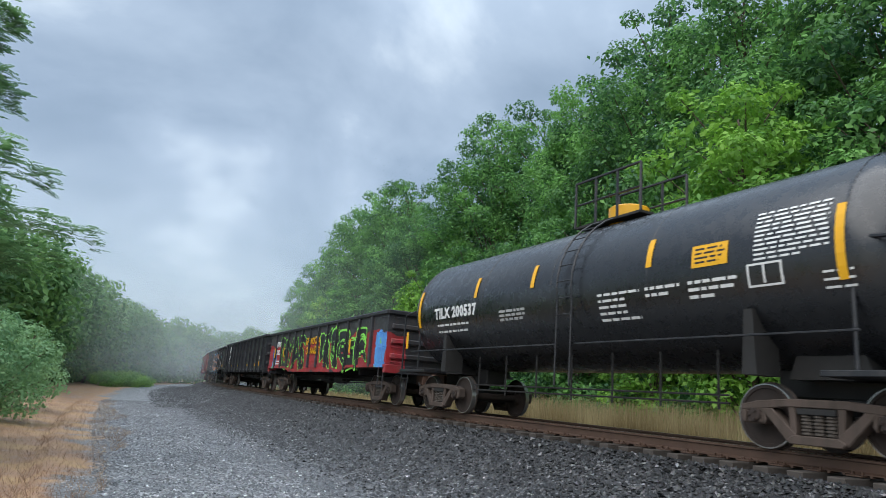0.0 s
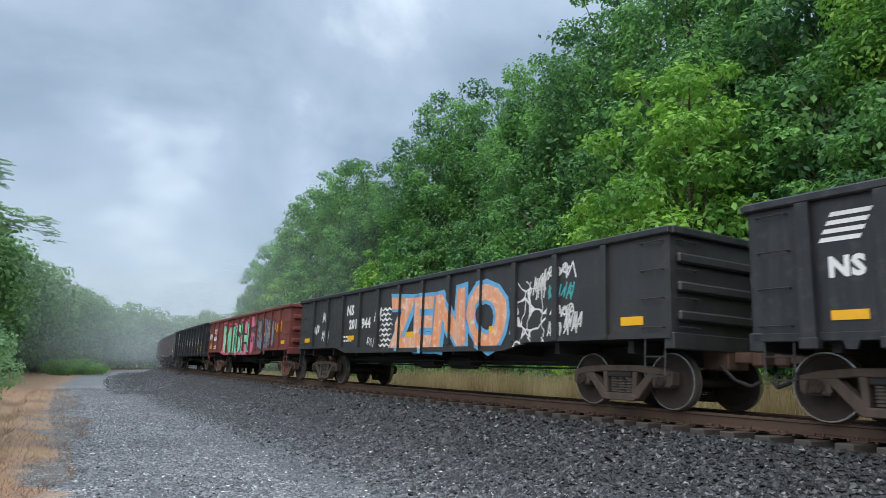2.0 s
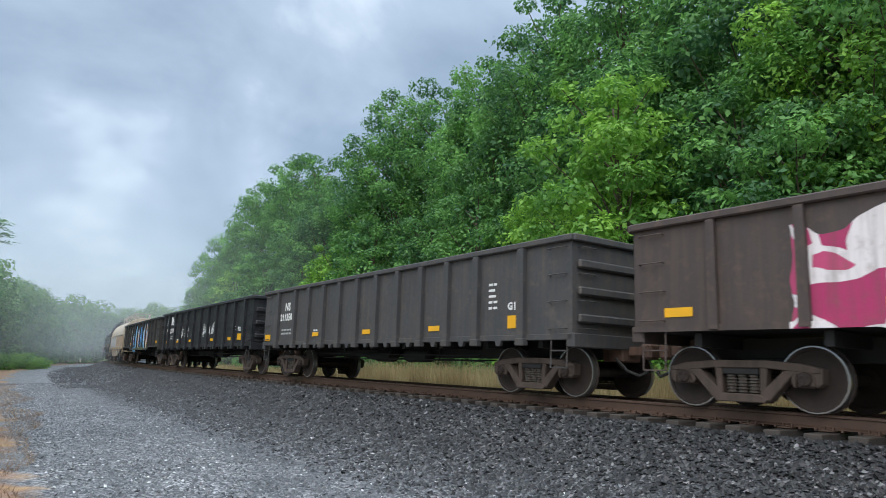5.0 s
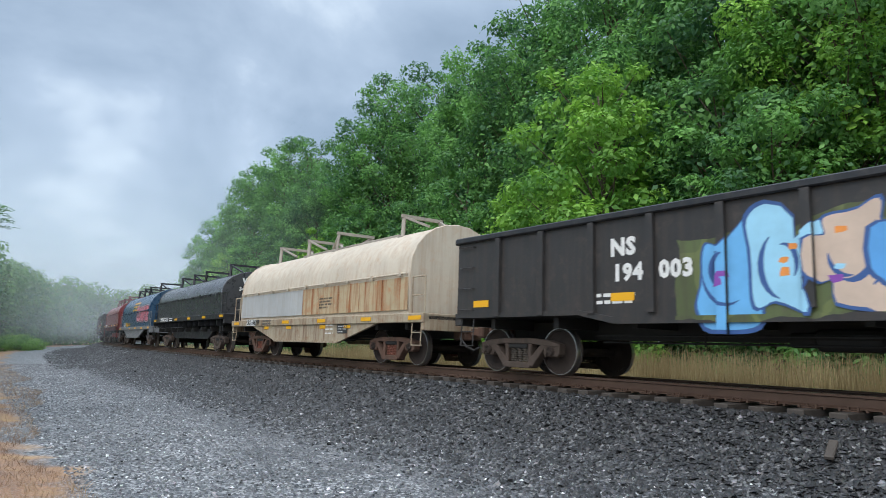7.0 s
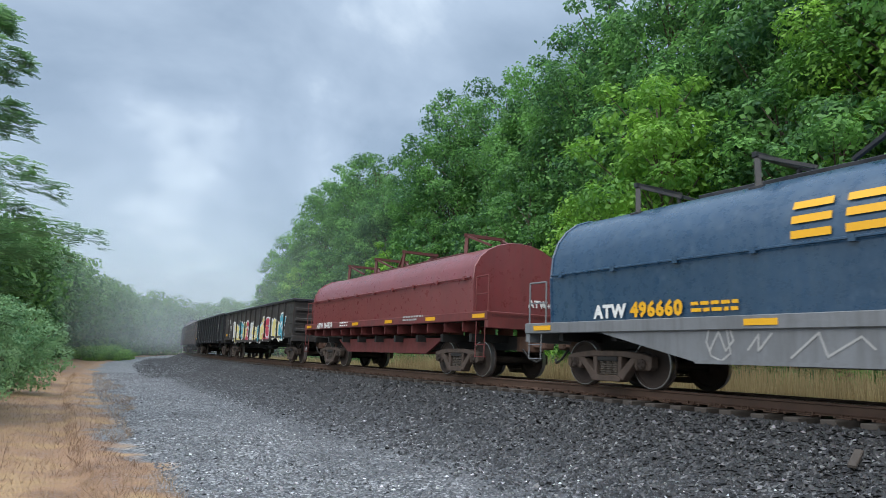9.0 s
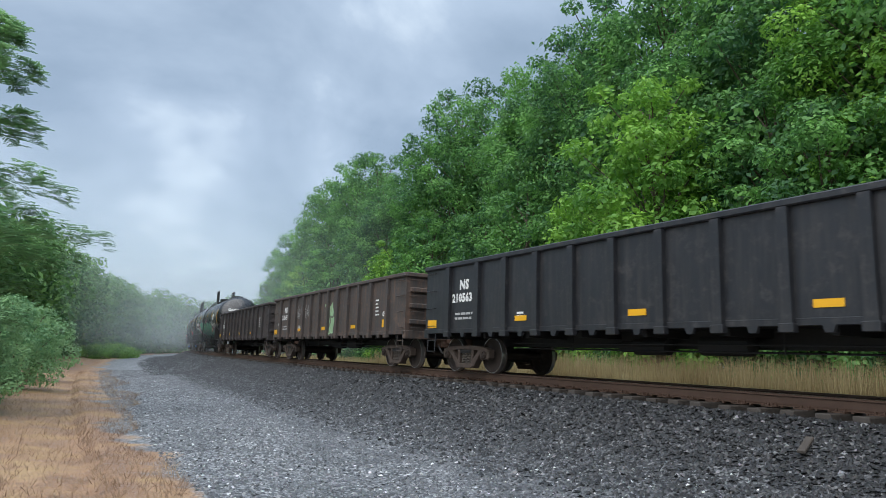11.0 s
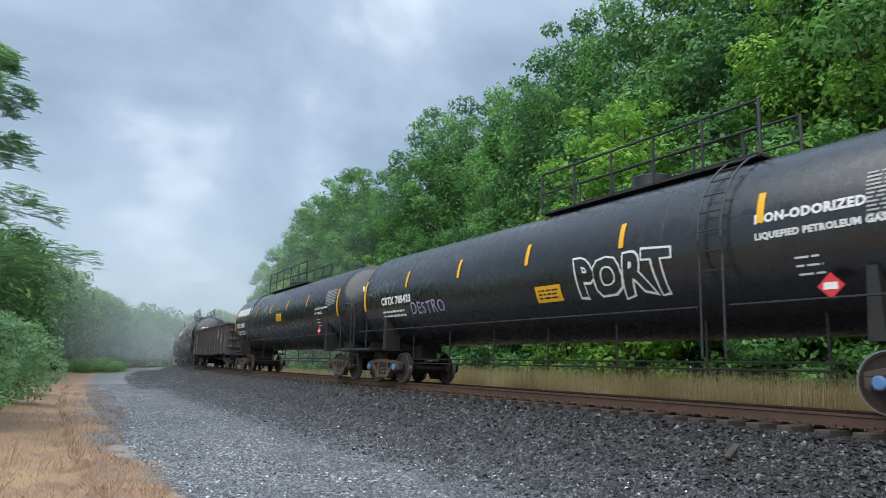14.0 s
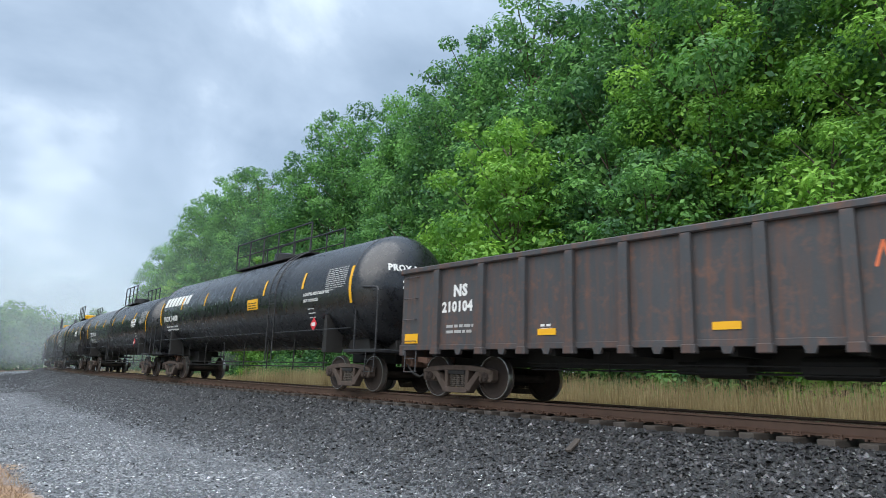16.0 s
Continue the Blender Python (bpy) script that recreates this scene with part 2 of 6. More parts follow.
WHEEL_BRIGHT = plain("polished_wheel_rim", (0.42, 0.41, 0.40), 0.3, 0.9, 0.2)
YELLOW = plain("yellow_reflector_sheet", (0.78, 0.40, 0.012), 0.4, 0.0, 0.12, 3.0)
WHITE = plain("white_stencil_paint", (0.72, 0.72, 0.7), 0.5, 0.0, 0.2, 8.0)
GREY_LETTER = plain("faded_stencil_paint", (0.38, 0.38, 0.37), 0.6, 0.0, 0.3, 8.0)
RED_PAINT = plain("red_placard_sheet", (0.6, 0.03, 0.04), 0.4, 0.0, 0.15)
BLUE_CAP = plain("blue_bearing_cap", (0.09, 0.22, 0.42), 0.5, 0.0, 0.3)
RAIL_STEEL = plain("rusty_rail_side", (0.10, 0.06, 0.042), 0.6, 0.3, 0.4, 3.0)
RAIL_TOP = plain("polished_rail_head", (0.4, 0.4, 0.4), 0.3, 0.9, 0.15)
TIE_WOOD = plain("creosoted_oak", (0.06, 0.05, 0.042), 0.75, 0.0, 0.5, 9.0)
BARK = plain("grey_brown_bark", (0.11, 0.085, 0.065), 0.85, 0.0, 0.5, 4.0)
OAK = leafy("oak_leaves", (0.044, 0.135, 0.056), (0.205, 0.45, 0.105))
OAK_LIGHT = leafy("young_oak_leaves", (0.10, 0.26, 0.045), (0.31, 0.57, 0.085))
# Locust green is paled in its base colour for the mist in front.
LOCUST = leafy("misted_locust_leaves", (0.12, 0.26, 0.12), (0.32, 0.52, 0.24))
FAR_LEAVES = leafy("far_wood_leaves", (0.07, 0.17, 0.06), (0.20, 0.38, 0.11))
REED = leafy("dry_reed", (0.28, 0.21, 0.10), (0.56, 0.46, 0.25))
DRY_GRASS = leafy("dry_grass", (0.23, 0.145, 0.095), (0.48, 0.35, 0.225))
STONE = stony("crushed_ballast_stone", (0.0195, 0.0205, 0.0215), (0.118, 0.118, 0.12), 0.55)
GRAVEL_STONE = stony("grey_gravel_stone", (0.075, 0.08, 0.086), (0.36, 0.365, 0.37), 0.45)

GROUND_MAT = material("ballast_gravel_and_soil", {
    "co": ("ShaderNodeTexCoord", {}, {}),
    "lat": ("ShaderNodeAttribute", {"attribute_name": "lateral"}, {}),
    "wob": ("ShaderNodeTexNoise", {}, {"Vector": ("co", "Object"), "Scale": 0.45, "Detail": 5.0, "Roughness": 0.6}),
    "pos": ("ShaderNodeMath", {"operation": "MULTIPLY_ADD"}, {0: ("wob", 0), 1: 3.4, 2: ("lat", "Fac")}),
    "stones": ("ShaderNodeTexVoronoi", {}, {"Vector": ("co", "Object"), "Scale": 22.0}),
    "fines": ("ShaderNodeTexVoronoi", {}, {"Vector": ("co", "Object"), "Scale": 27.0}),
    "sc": ("ShaderNodeSeparateColor", {}, {0: ("stones", "Color")}),
    "fc": ("ShaderNodeSeparateColor", {}, {0: ("fines", "Color")}),
    "ball": ("ShaderNodeValToRGB", {"stops": [(0.0, (0.011, 0.0115, 0.013)), (0.8, (0.062, 0.064, 0.068)), (1.0, (0.21, 0.21, 0.21))]}, {0: ("sc", 0)}),
    "grav": ("ShaderNodeValToRGB", {"stops": [(0.0, (0.06, 0.064, 0.068)), (0.7, (0.26, 0.27, 0.28)), (1.0, (0.56, 0.565, 0.57))]}, {0: ("fc", 0)}),
    "big": ("ShaderNodeTexNoise", {}, {"Vector": ("co", "Object"), "Scale": 0.9, "Detail": 8.0, "Roughness": 0.7}),
    "wet": ("ShaderNodeMapRange", {}, {0: ("big", 0), 1: 0.35, 2: 0.65, 3: 0.45, 4: 1.15}),
    "wetg": ("ShaderNodeMix", {"data_type": "RGBA", "blend_type": "MULTIPLY"}, {0: 1.0, 6: ("grav", 0), 7: ("wet", 0)}),
    "dry": ("ShaderNodeValToRGB", {"stops": [(0.3, (0.17, 0.09, 0.055)), (0.5, (0.34, 0.20, 0.115)), (0.62, (0.42, 0.28, 0.14)), (0.75, (0.28, 0.14, 0.08))]}, {0: ("big", 0)}),
    "green": ("ShaderNodeValToRGB", {"stops": [(0.35, (0.05, 0.09, 0.02)), (0.65, (0.22, 0.22, 0.07))]}, {0: ("big", 0)}),
    "k1": ("ShaderNodeMapRange", {}, {0: ("pos", 0), 1: 4.8, 2: 8.6}),
    "k2": ("ShaderNodeMapRange", {}, {0: ("pos", 0), 1: 10.7, 2: 11.1}),
    "k3": ("ShaderNodeMapRange", {}, {0: ("pos", 0), 1: 22.0, 2: 30.0}),
    "k0": ("ShaderNodeMapRange", {}, {0: ("pos", 0), 1: -4.0, 2: -2.4}),
    "c1": ("ShaderNodeMix", {"data_type": "RGBA"}, {0: ("k1", 0), 6: ("ball", 0), 7: ("wetg", 2)}),
    "c2": ("ShaderNodeMix", {"data_type": "RGBA"}, {0: ("k2", 0), 6: ("c1", 2), 7: ("dry", 0)}),
    "c3": ("ShaderNodeMix", {"data_type": "RGBA"}, {0: ("k3", 0), 6: ("c2", 2), 7: ("green", 0)}),
    "c4": ("ShaderNodeMix", {"data_type": "RGBA"}, {0: ("k0", 0), 6: ("green", 0), 7: ("c3", 2)}),
    "h": ("ShaderNodeMath", {"operation": "MULTIPLY_ADD"}, {0: ("stones", "Distance"), 1: -1.0, 2: ("fines", "Distance")}),
    "bump": ("ShaderNodeBump", {}, {"Height": ("h", 0), "Strength": 0.8, "Distance": 0.03}),
    "rough": ("ShaderNodeMapRange", {}, {0: ("big", 0), 1: 0.35, 2: 0.6, 3: 0.32, 4: 0.7}),
    "bsdf": ("ShaderNodeBsdfPrincipled", {}, {"Base Color": ("c4", 2), "Roughness": ("rough", 0), "Normal": ("bump", 0)}),
    "out": ("ShaderNodeOutputMaterial", {}, {0: ("bsdf", 0)}),
})


# ---- mesh helpers ----
def mesh_from(name, verts, faces, mat, smooth=False):
    me = bpy.data.meshes.new(name)
    me.from_pydata([tuple(v) for v in verts], [], [tuple(f) for f in faces])
    me.materials.append(mat)
    if smooth:
        me.shade_smooth()
    return me


def quads(name, corners, mat):
    """A mesh of loose faces from an array (n, k, 3) of corners."""
    n, k = corners.shape[:2]
    me = bpy.data.meshes.new(name)
    me.vertices.add(n * k)
    me.vertices.foreach_set("co", corners.astype(np.float32).ravel())
    me.loops.add(n * k)
    me.loops.foreach_set("vertex_index", np.arange(n * k, dtype=np.int32))
    me.polygons.add(n)
    me.polygons.foreach_set("loop_start", np.arange(0, n * k, k, dtype=np.int32))
    me.materials.append(mat)
    me.update()
    me.validate()
    return me


def to_mesh(name, bm, mat, smooth=None):
    me = bpy.data.meshes.new(name)
    bm.normal_update()
    bm.to_mesh(me)
    bm.free()
    for m in mat if isinstance(mat, (list, tuple)) else [mat]:
        me.materials.append(m)
    if smooth:
        me.shade_smooth()
        me.set_sharp_from_angle(angle=radians(smooth))
    return me


def part(name, bm, mat, parent, label="", smooth=None):
    me = bm if isinstance(bm, bpy.types.Mesh) else to_mesh(name, bm, mat, smooth)
    ob = new(name, me)
    ob.parent = parent
    return tagged(ob, label)


def box(bm, x0, x1, y0, y1, z0, z1, bevel=0.0):
    m = Matrix.LocRotScale(((x0 + x1) / 2, (y0 + y1) / 2, (z0 + z1) / 2), None, (abs(x1 - x0), abs(y1 - y0), abs(z1 - z0)))
    vs = bmesh.ops.create_cube(bm, size=1.0, matrix=m)["verts"]
    if bevel:
        es = {e for v in vs for e in v.link_edges}
        bmesh.ops.bevel(bm, geom=list(es), offset=bevel, segments=1, affect="EDGES")
    return bm


def beam(bm, p, q, w, h):
    """A rectangular bar from p to q, w wide across and h high."""
    p, q = Vector(p), Vector(q)
    d = q - p
    m = Matrix.Translation((p + q) / 2) @ d.to_track_quat("X", "Z").to_matrix().to_4x4() @ Matrix.Diagonal((d.length, w, h, 1))
    bmesh.ops.create_cube(bm, size=1.0, matrix=m)
    return bm


def rod(bm, p, q, r, n=6):
    p, q = Vector(p), Vector(q)
    d = q - p
    m = Matrix.Translation((p + q) / 2) @ d.to_track_quat("Z", "Y").to_matrix().to_4x4()
    bmesh.ops.create_cone(bm, cap_ends=True, segments=n, radius1=r, radius2=r, depth=d.length, matrix=m)
    return bm


def pipe(bm, pts, r, n=6):
    for a, b in zip(pts, pts[1:]):
        rod(bm, a, b, r, n)
    return bm


def lathe(bm, profile, n, axis="X", at=(0, 0, 0), cap=True):
    """Turn a profile of (along, radius) round an axis."""
    rings = []
    for a, r in profile:
        ring = []
        for i in range(n):
            t = 2 * math.pi * i / n
            u, v = r * math.cos(t), r * math.sin(t)
            co = {"X": (a, u, v), "Y": (u, a, v), "Z": (u, v, a)}[axis]
            ring.append(bm.verts.new((co[0] + at[0], co[1] + at[1], co[2] + at[2])))
        rings.append(ring)
    faces = []
    for p, q in zip(rings, rings[1:]):
        for i in range(n):
            j = (i + 1) % n
            faces.append(bm.faces.new((p[i], p[j], q[j], q[i])))
    if cap:
        for ring in (rings[0], rings[-1]):
            faces.append(bm.faces.new(ring))
    bmesh.ops.recalc_face_normals(bm, faces=faces)
    return faces


def slab(bm, outline, y0, y1):
    """An outline of (x, z) pulled through from y0 to y1."""
    a = [bm.verts.new((x, y0, z)) for x, z in outline]
    b = [bm.verts.new((x, y1, z)) for x, z in outline]
    fs = [bm.faces.new(a), bm.faces.new(b)]
    for i in range(len(a)):
        j = (i + 1) % len(a)
        fs.append(bm.faces.new((a[i], a[j], b[j], b[i])))
    bmesh.ops.recalc_face_normals(bm, faces=fs)
    return bm


TEXTS = {}


def text_points(body, size):
    """Vertices and faces of a line of writing, starting at its left foot."""
    key = (body, size)
    if key not in TEXTS:
        cu = bpy.data.curves.new("line", "FONT")
        cu.body, cu.size, cu.resolution_u, cu.offset, cu.space_character = body, size, 2, 0.05 * size, 1.1
        ob = new("line", cu)
        me = bpy.data.meshes.new_from_object(ob.evaluated_get(bpy.context.evaluated_depsgraph_get()))
        TEXTS[key] = ([v.co.copy() for v in me.vertices], [tuple(p.vertices) for p in me.polygons])
        bpy.data.objects.remove(ob)
        bpy.data.curves.remove(cu)
        bpy.data.meshes.remove(me)
    return TEXTS[key]


def lettering(parent, skin, x, z, body, size, mat=None, name="lettering", stretch=1.0):
    """Writing laid on a car's near side: skin(x, z) gives the place on the side."""
    vs, fs = text_points(body, size)
    me = mesh_from(name, [skin(x - v.x * stretch, z + v.y) for v in vs], fs, mat or WHITE)
    return part(name, me, None, parent)


def patch(parent, skin, x0, x1, z0, z1, mat, name="reflector", steps=1, label=""):
    """A thin sheet fixed on the near side."""
    vs, fs = [], []
    for i in range(steps + 1):
        z = z0 + (z1 - z0) * i / steps
        for x in (x0, x1):
            for off in (0.006, 0.0):
                p = Vector(skin(x, z))
                vs.append((p.x, p.y + off, p.z))
    for i in range(steps):
        a = 4 * i
        fs += [(a, a + 2, a + 6, a + 4), (a, a + 4, a + 5, a + 1), (a + 2, a + 3, a + 7, a + 6)]
    fs += [(0, 1, 3, 2), (4 * steps, 4 * steps + 2, 4 * steps + 3, 4 * steps + 1)]
    return part(name, mesh_from(name, vs, fs, mat), None, parent, label)


def bars(parent, skin, x, z, rows, mat=None, name="stencil_text", h=0.045, gap=0.075, seed=0):
    """Illegible small lines as plain bars: rows of lengths, from the left as seen."""
    rng = random.Random(seed)
    vs, fs = [], []
    for r, length in enumerate(rows):
        u = 0.0
        while u < length:
            w = min(rng.uniform(0.08, 0.26), length - u)
            zz = z - r * gap
            k = len(vs)
            vs += [skin(x - u, zz), skin(x - u - w, zz), skin(x - u - w, zz + h), skin(x - u, zz + h)]
            fs.append((k, k + 1, k + 2, k + 3))
            u += w + 0.04
    return tagged(part(name, mesh_from(name, vs, fs, mat or GREY_LETTER), None, parent), kind="stuff")


def scrawl(parent, skin, x, z, w, h, seed, mat=None, thick=0.03, strokes=5, name="spray_tag"):
    """A sprayed line tag of looping strokes, w wide and h high."""
    rng = random.Random(seed)
    vs, fs = [], []
    cell = w / strokes
    for k in range(strokes):
        u = cell * k
        n = rng.randint(3, 4)
        pts = []
        for i in range(n):
            v = h * ((0.05, 0.95)[i % 2] + rng.uniform(-0.05, 0.28) * (1 if i % 2 == 0 else -1))
            pts.append((u + cell * (i / (n - 1) * 0.8 + rng.uniform(-0.2, 0.25)) + 0.12 * v, v))
        if rng.random() < 0.6:
            c, r = (u + cell * 0.5, h * rng.uniform(0.3, 0.7)), cell * 0.34
            pts = pts[:3] + [(c[0] + r * math.cos(a), c[1] + r * 1.3 * math.sin(a)) for a in np.linspace(0, 5.6, 8)] + pts[3:]
        for (u0, v0), (u1, v1) in zip(pts, pts[1:]):
            dx, dz = u1 - u0, v1 - v0
            n = math.hypot(dx, dz) or 1
            px, pz = -dz / n * thick / 2, dx / n * thick / 2
            ex, ez = dx / n * thick * 0.3, dz / n * thick * 0.3
            b = len(vs)
            vs += [skin(x - u0 + ex - px, z + v0 - ez + pz), skin(x - u1 - ex - px, z + v1 + ez + pz), skin(x - u1 - ex + px, z + v1 + ez - pz), skin(x - u0 + ex + px, z + v0 - ez - pz)]
            fs.append((b, b + 1, b + 2, b + 3))
    return tagged(part(name, mesh_from(name, vs, fs, mat or WHITE), None, parent), kind="stuff")


# ---- the ground: one sheet out to the horizon ----
def build_ground():
    ss = np.unique(np.concatenate([np.linspace(-600, -30, 20), np.arange(-30, 60, 0.6), np.arange(60, 160, 3.0), np.linspace(160, 780, 25)]))
    ds = np.unique(np.concatenate([np.linspace(-400, -40, 12), np.arange(-40, -6, 2.0), np.arange(-6, 16, 0.3), np.arange(16, 60, 2.5), np.linspace(60, 1800, 22)]))
    verts, lat = [], []
    for s in ss:
        for d in ds:
            x, y, _ = on_track(s, d)
            verts.append((x, y, height(x, y)))
            lat.append(d)
    nd = len(ds)
    faces = [(i * nd + j, i * nd + j + 1, (i + 1) * nd + j + 1, (i + 1) * nd + j) for i in range(len(ss) - 1) for j in range(nd - 1)]
    faces = [f[::-1] for f in faces]
    me = mesh_from("ground", verts, faces, GROUND_MAT, True)
    a = me.attributes.new("lateral", "FLOAT", "POINT")
    a.data.foreach_set("value", np.array(lat, dtype=np.float32))
    tagged(new("ground", me), "wet grey gravel way beside dark ballast and dry grass", "ground", kind="structure")


def stones(name, count, s_range, d_range, size, mat, label, seed, power=1.0, fade=1.0):
    """Loose angular stones lying on the ground, one object of kind stuff."""
    rng = np.random.default_rng(seed)
    s = s_range[0] + (s_range[1] - s_range[0]) * rng.random(count) ** power
    d = d_range[0] + (d_range[1] - d_range[0]) * (1 - (1 - rng.random(count)) ** fade)
    base = np.array([(1, 0, -0.35), (0.3, 0.95, -0.35), (-0.8, 0.6, -0.35), (-0.8, -0.6, -0.35), (0.3, -0.95, -0.35), (0.15, 0.1, 0.8)], float)
    tri = np.array([(0, 1, 5), (1, 2, 5), (2, 3, 5), (3, 4, 5), (4, 0, 5)])
    verts = np.empty((count, 6, 3))
    for i in range(count):
        x, y, _ = on_track(s[i], d[i])
        verts[i] = (x, y, height(x, y))
    sz = rng.uniform(*size, count)
    shape = base[None] * rng.uniform(0.55, 1.15, (count, 6, 1)) + rng.uniform(-0.32, 0.32, (count, 6, 3))
    shape[..., 2] *= rng.uniform(0.5, 0.9, (count, 1))
    a, b = rng.uniform(0, 6.28, count), rng.normal(0, 0.35, count)
    ca, sa, cb, sb = np.cos(a), np.sin(a), np.cos(b), np.sin(b)
    X, Y, Z = shape[..., 0], shape[..., 1], shape[..., 2]
    Y, Z = Y * cb[:, None] - Z * sb[:, None], Y * sb[:, None] + Z * cb[:, None]
    X, Y = X * ca[:, None] - Y * sa[:, None], X * sa[:, None] + Y * ca[:, None]
    verts += np.stack([X, Y, Z], -1) * sz[:, None, None]
    verts[..., 2] += (sz * 0.18)[:, None]
    me = bpy.data.meshes.new(name)
    me.vertices.add(count * 6)
    me.vertices.foreach_set("co", verts.astype(np.float32).ravel())
    loops = (np.arange(count)[:, None, None] * 6 + tri[None]).astype(np.int32).ravel()
    me.loops.add(len(loops))
    me.loops.foreach_set("vertex_index", loops)
    me.polygons.add(count * 5)
    me.polygons.foreach_set("loop_start", np.arange(0, count * 15, 3, dtype=np.int32))
    me.materials.append(mat)
    me.update()
    me.validate()
    tagged(new(name, me), label, "stones", kind="stuff")


# ---- the railway track ----
def build_track():
    track = tagged(new("railway_track"), "rusty steel rails on dark creosoted wooden ties", "railway track", kind="structure")
    section = [(-0.07, -0.19), (0.07, -0.19), (0.07, -0.178), (0.012, -0.155), (0.012, -0.045), (0.037, -0.035), (0.037, -0.006), (0.028, 0.0), (-0.028, 0.0), (-0.037, -0.006), (-0.037, -0.035), (-0.012, -0.045), (-0.012, -0.155), (-0.07, -0.178)]
    ss = np.concatenate([np.linspace(-300, -40, 40), np.arange(-38, 130, 2.0), np.linspace(132, 500, 60)])
    for side in (0.755, -0.755):
        verts, faces = [], []
        n = len(section)
        for s in ss:
            for o, z in section:
                x, y, _ = on_track(s, side + o)
                verts.append((x, y, z))
        for i in range(len(ss) - 1):
            for j in range(n):
                k = (j + 1) % n
                faces.append((i * n + j, i * n + k, (i + 1) * n + k, (i + 1) * n + j))
        me = mesh_from("rail", verts, faces, RAIL_STEEL)
        me.materials.append(RAIL_TOP)
        for i, p in enumerate(me.polygons):
            p.material_index = 1 if i % n == 7 else 0
        part("rail", me, None, track)
    rng = random.Random(4)
    bm = bmesh.new()
    box(bm, -0.115, 0.115, -1.29, 1.29, -0.40, -0.215, 0.012)
    tie = to_mesh("tie", bm, TIE_WOOD)
    bm = bmesh.new()
    for y in (0.755, -0.755):
        box(bm, -0.1, 0.1, y - 0.18, y + 0.18, -0.214, -0.192, 0.004)
        for dx in (-0.06, 0.06):
            for o in (-0.085, 0.085):
                box(bm, dx - 0.012, dx + 0.012, y + o - 0.014, y + o + 0.014, -0.192, -0.155)
        for dx in (-0.17, 0.17):
            box(bm, dx - 0.016, dx + 0.016, y - 0.10, y + 0.10, -0.215, -0.188)
    plate = to_mesh("tie_plate", bm, RAIL_STEEL)
    s = -22.0
    i = 0
    while s < 150:
        x, y, h = on_track(s, rng.uniform(-0.05, 0.05))
        t = part("tie", tie, None, track)
        t.matrix_local = pose(x, y, rng.uniform(-0.012, 0.008), 0, 0, h + rng.uniform(-0.7, 0.7))
        if s < 70:
            x, y, h = on_track(s)
            p = part("tie_plate", plate, None, track)
            p.matrix_local = pose(x, y, 0, 0, 0, h)
        s += 0.53 + rng.uniform(-0.02, 0.02)
        i += 1


# ---- trees and undergrowth ----
def crown_points(rng, clumps, leaves, size, flat=0.75):
    """Corners of many small folded leaves lying in shells round the clump centres."""
    cl = np.array(clumps)
    w = cl[:, 3] ** 2
    pick = rng.choice(len(cl), leaves, p=w / w.sum())
    v = rng.normal(size=(leaves, 3))
    v /= np.linalg.norm(v, axis=1)[:, None]
    rad = cl[pick, 3] * (0.62 + 0.5 * rng.random(leaves) ** 0.6)
    bump = 1 + 0.25 * np.sin(v[:, 0] * 7 + pick) * np.cos(v[:, 1] * 6 + pick * 2)
    c = cl[pick, :3] + v * (rad * bump)[:, None] * np.array([1, 1, flat])
    n = v * 0.75 + rng.normal(size=(leaves, 3)) * 0.45 + np.array([0, 0, 0.6])
    n /= np.linalg.norm(n, axis=1)[:, None]
    a = np.cross(n, rng.normal(size=(leaves, 3)))
    a /= np.linalg.norm(a, axis=1)[:, None]
    b = np.cross(n, a)
    L = rng.uniform(*size, leaves)[:, None]
    W = L * rng.uniform(0.42, 0.62, leaves)[:, None]
    droop = n * L * 0.22
    return np.stack([c - a * L, c + b * W + droop * 0.4, c + a * L - droop, c - b * W + droop * 0.4], 1)


def limb(bm, pts, r0, r1, n=6):
    rings = []
    for i, p in enumerate(pts):
        r = r0 + (r1 - r0) * i / (len(pts) - 1)
        rings.append([bm.verts.new((p[0] + r * math.cos(6.283 * k / n), p[1] + r * math.sin(6.283 * k / n), p[2])) for k in range(n)])
    for a, b in zip(rings, rings[1:]):
        for k in range(n):
            bm.faces.new((a[k], a[(k + 1) % n], b[(k + 1) % n], b[k]))


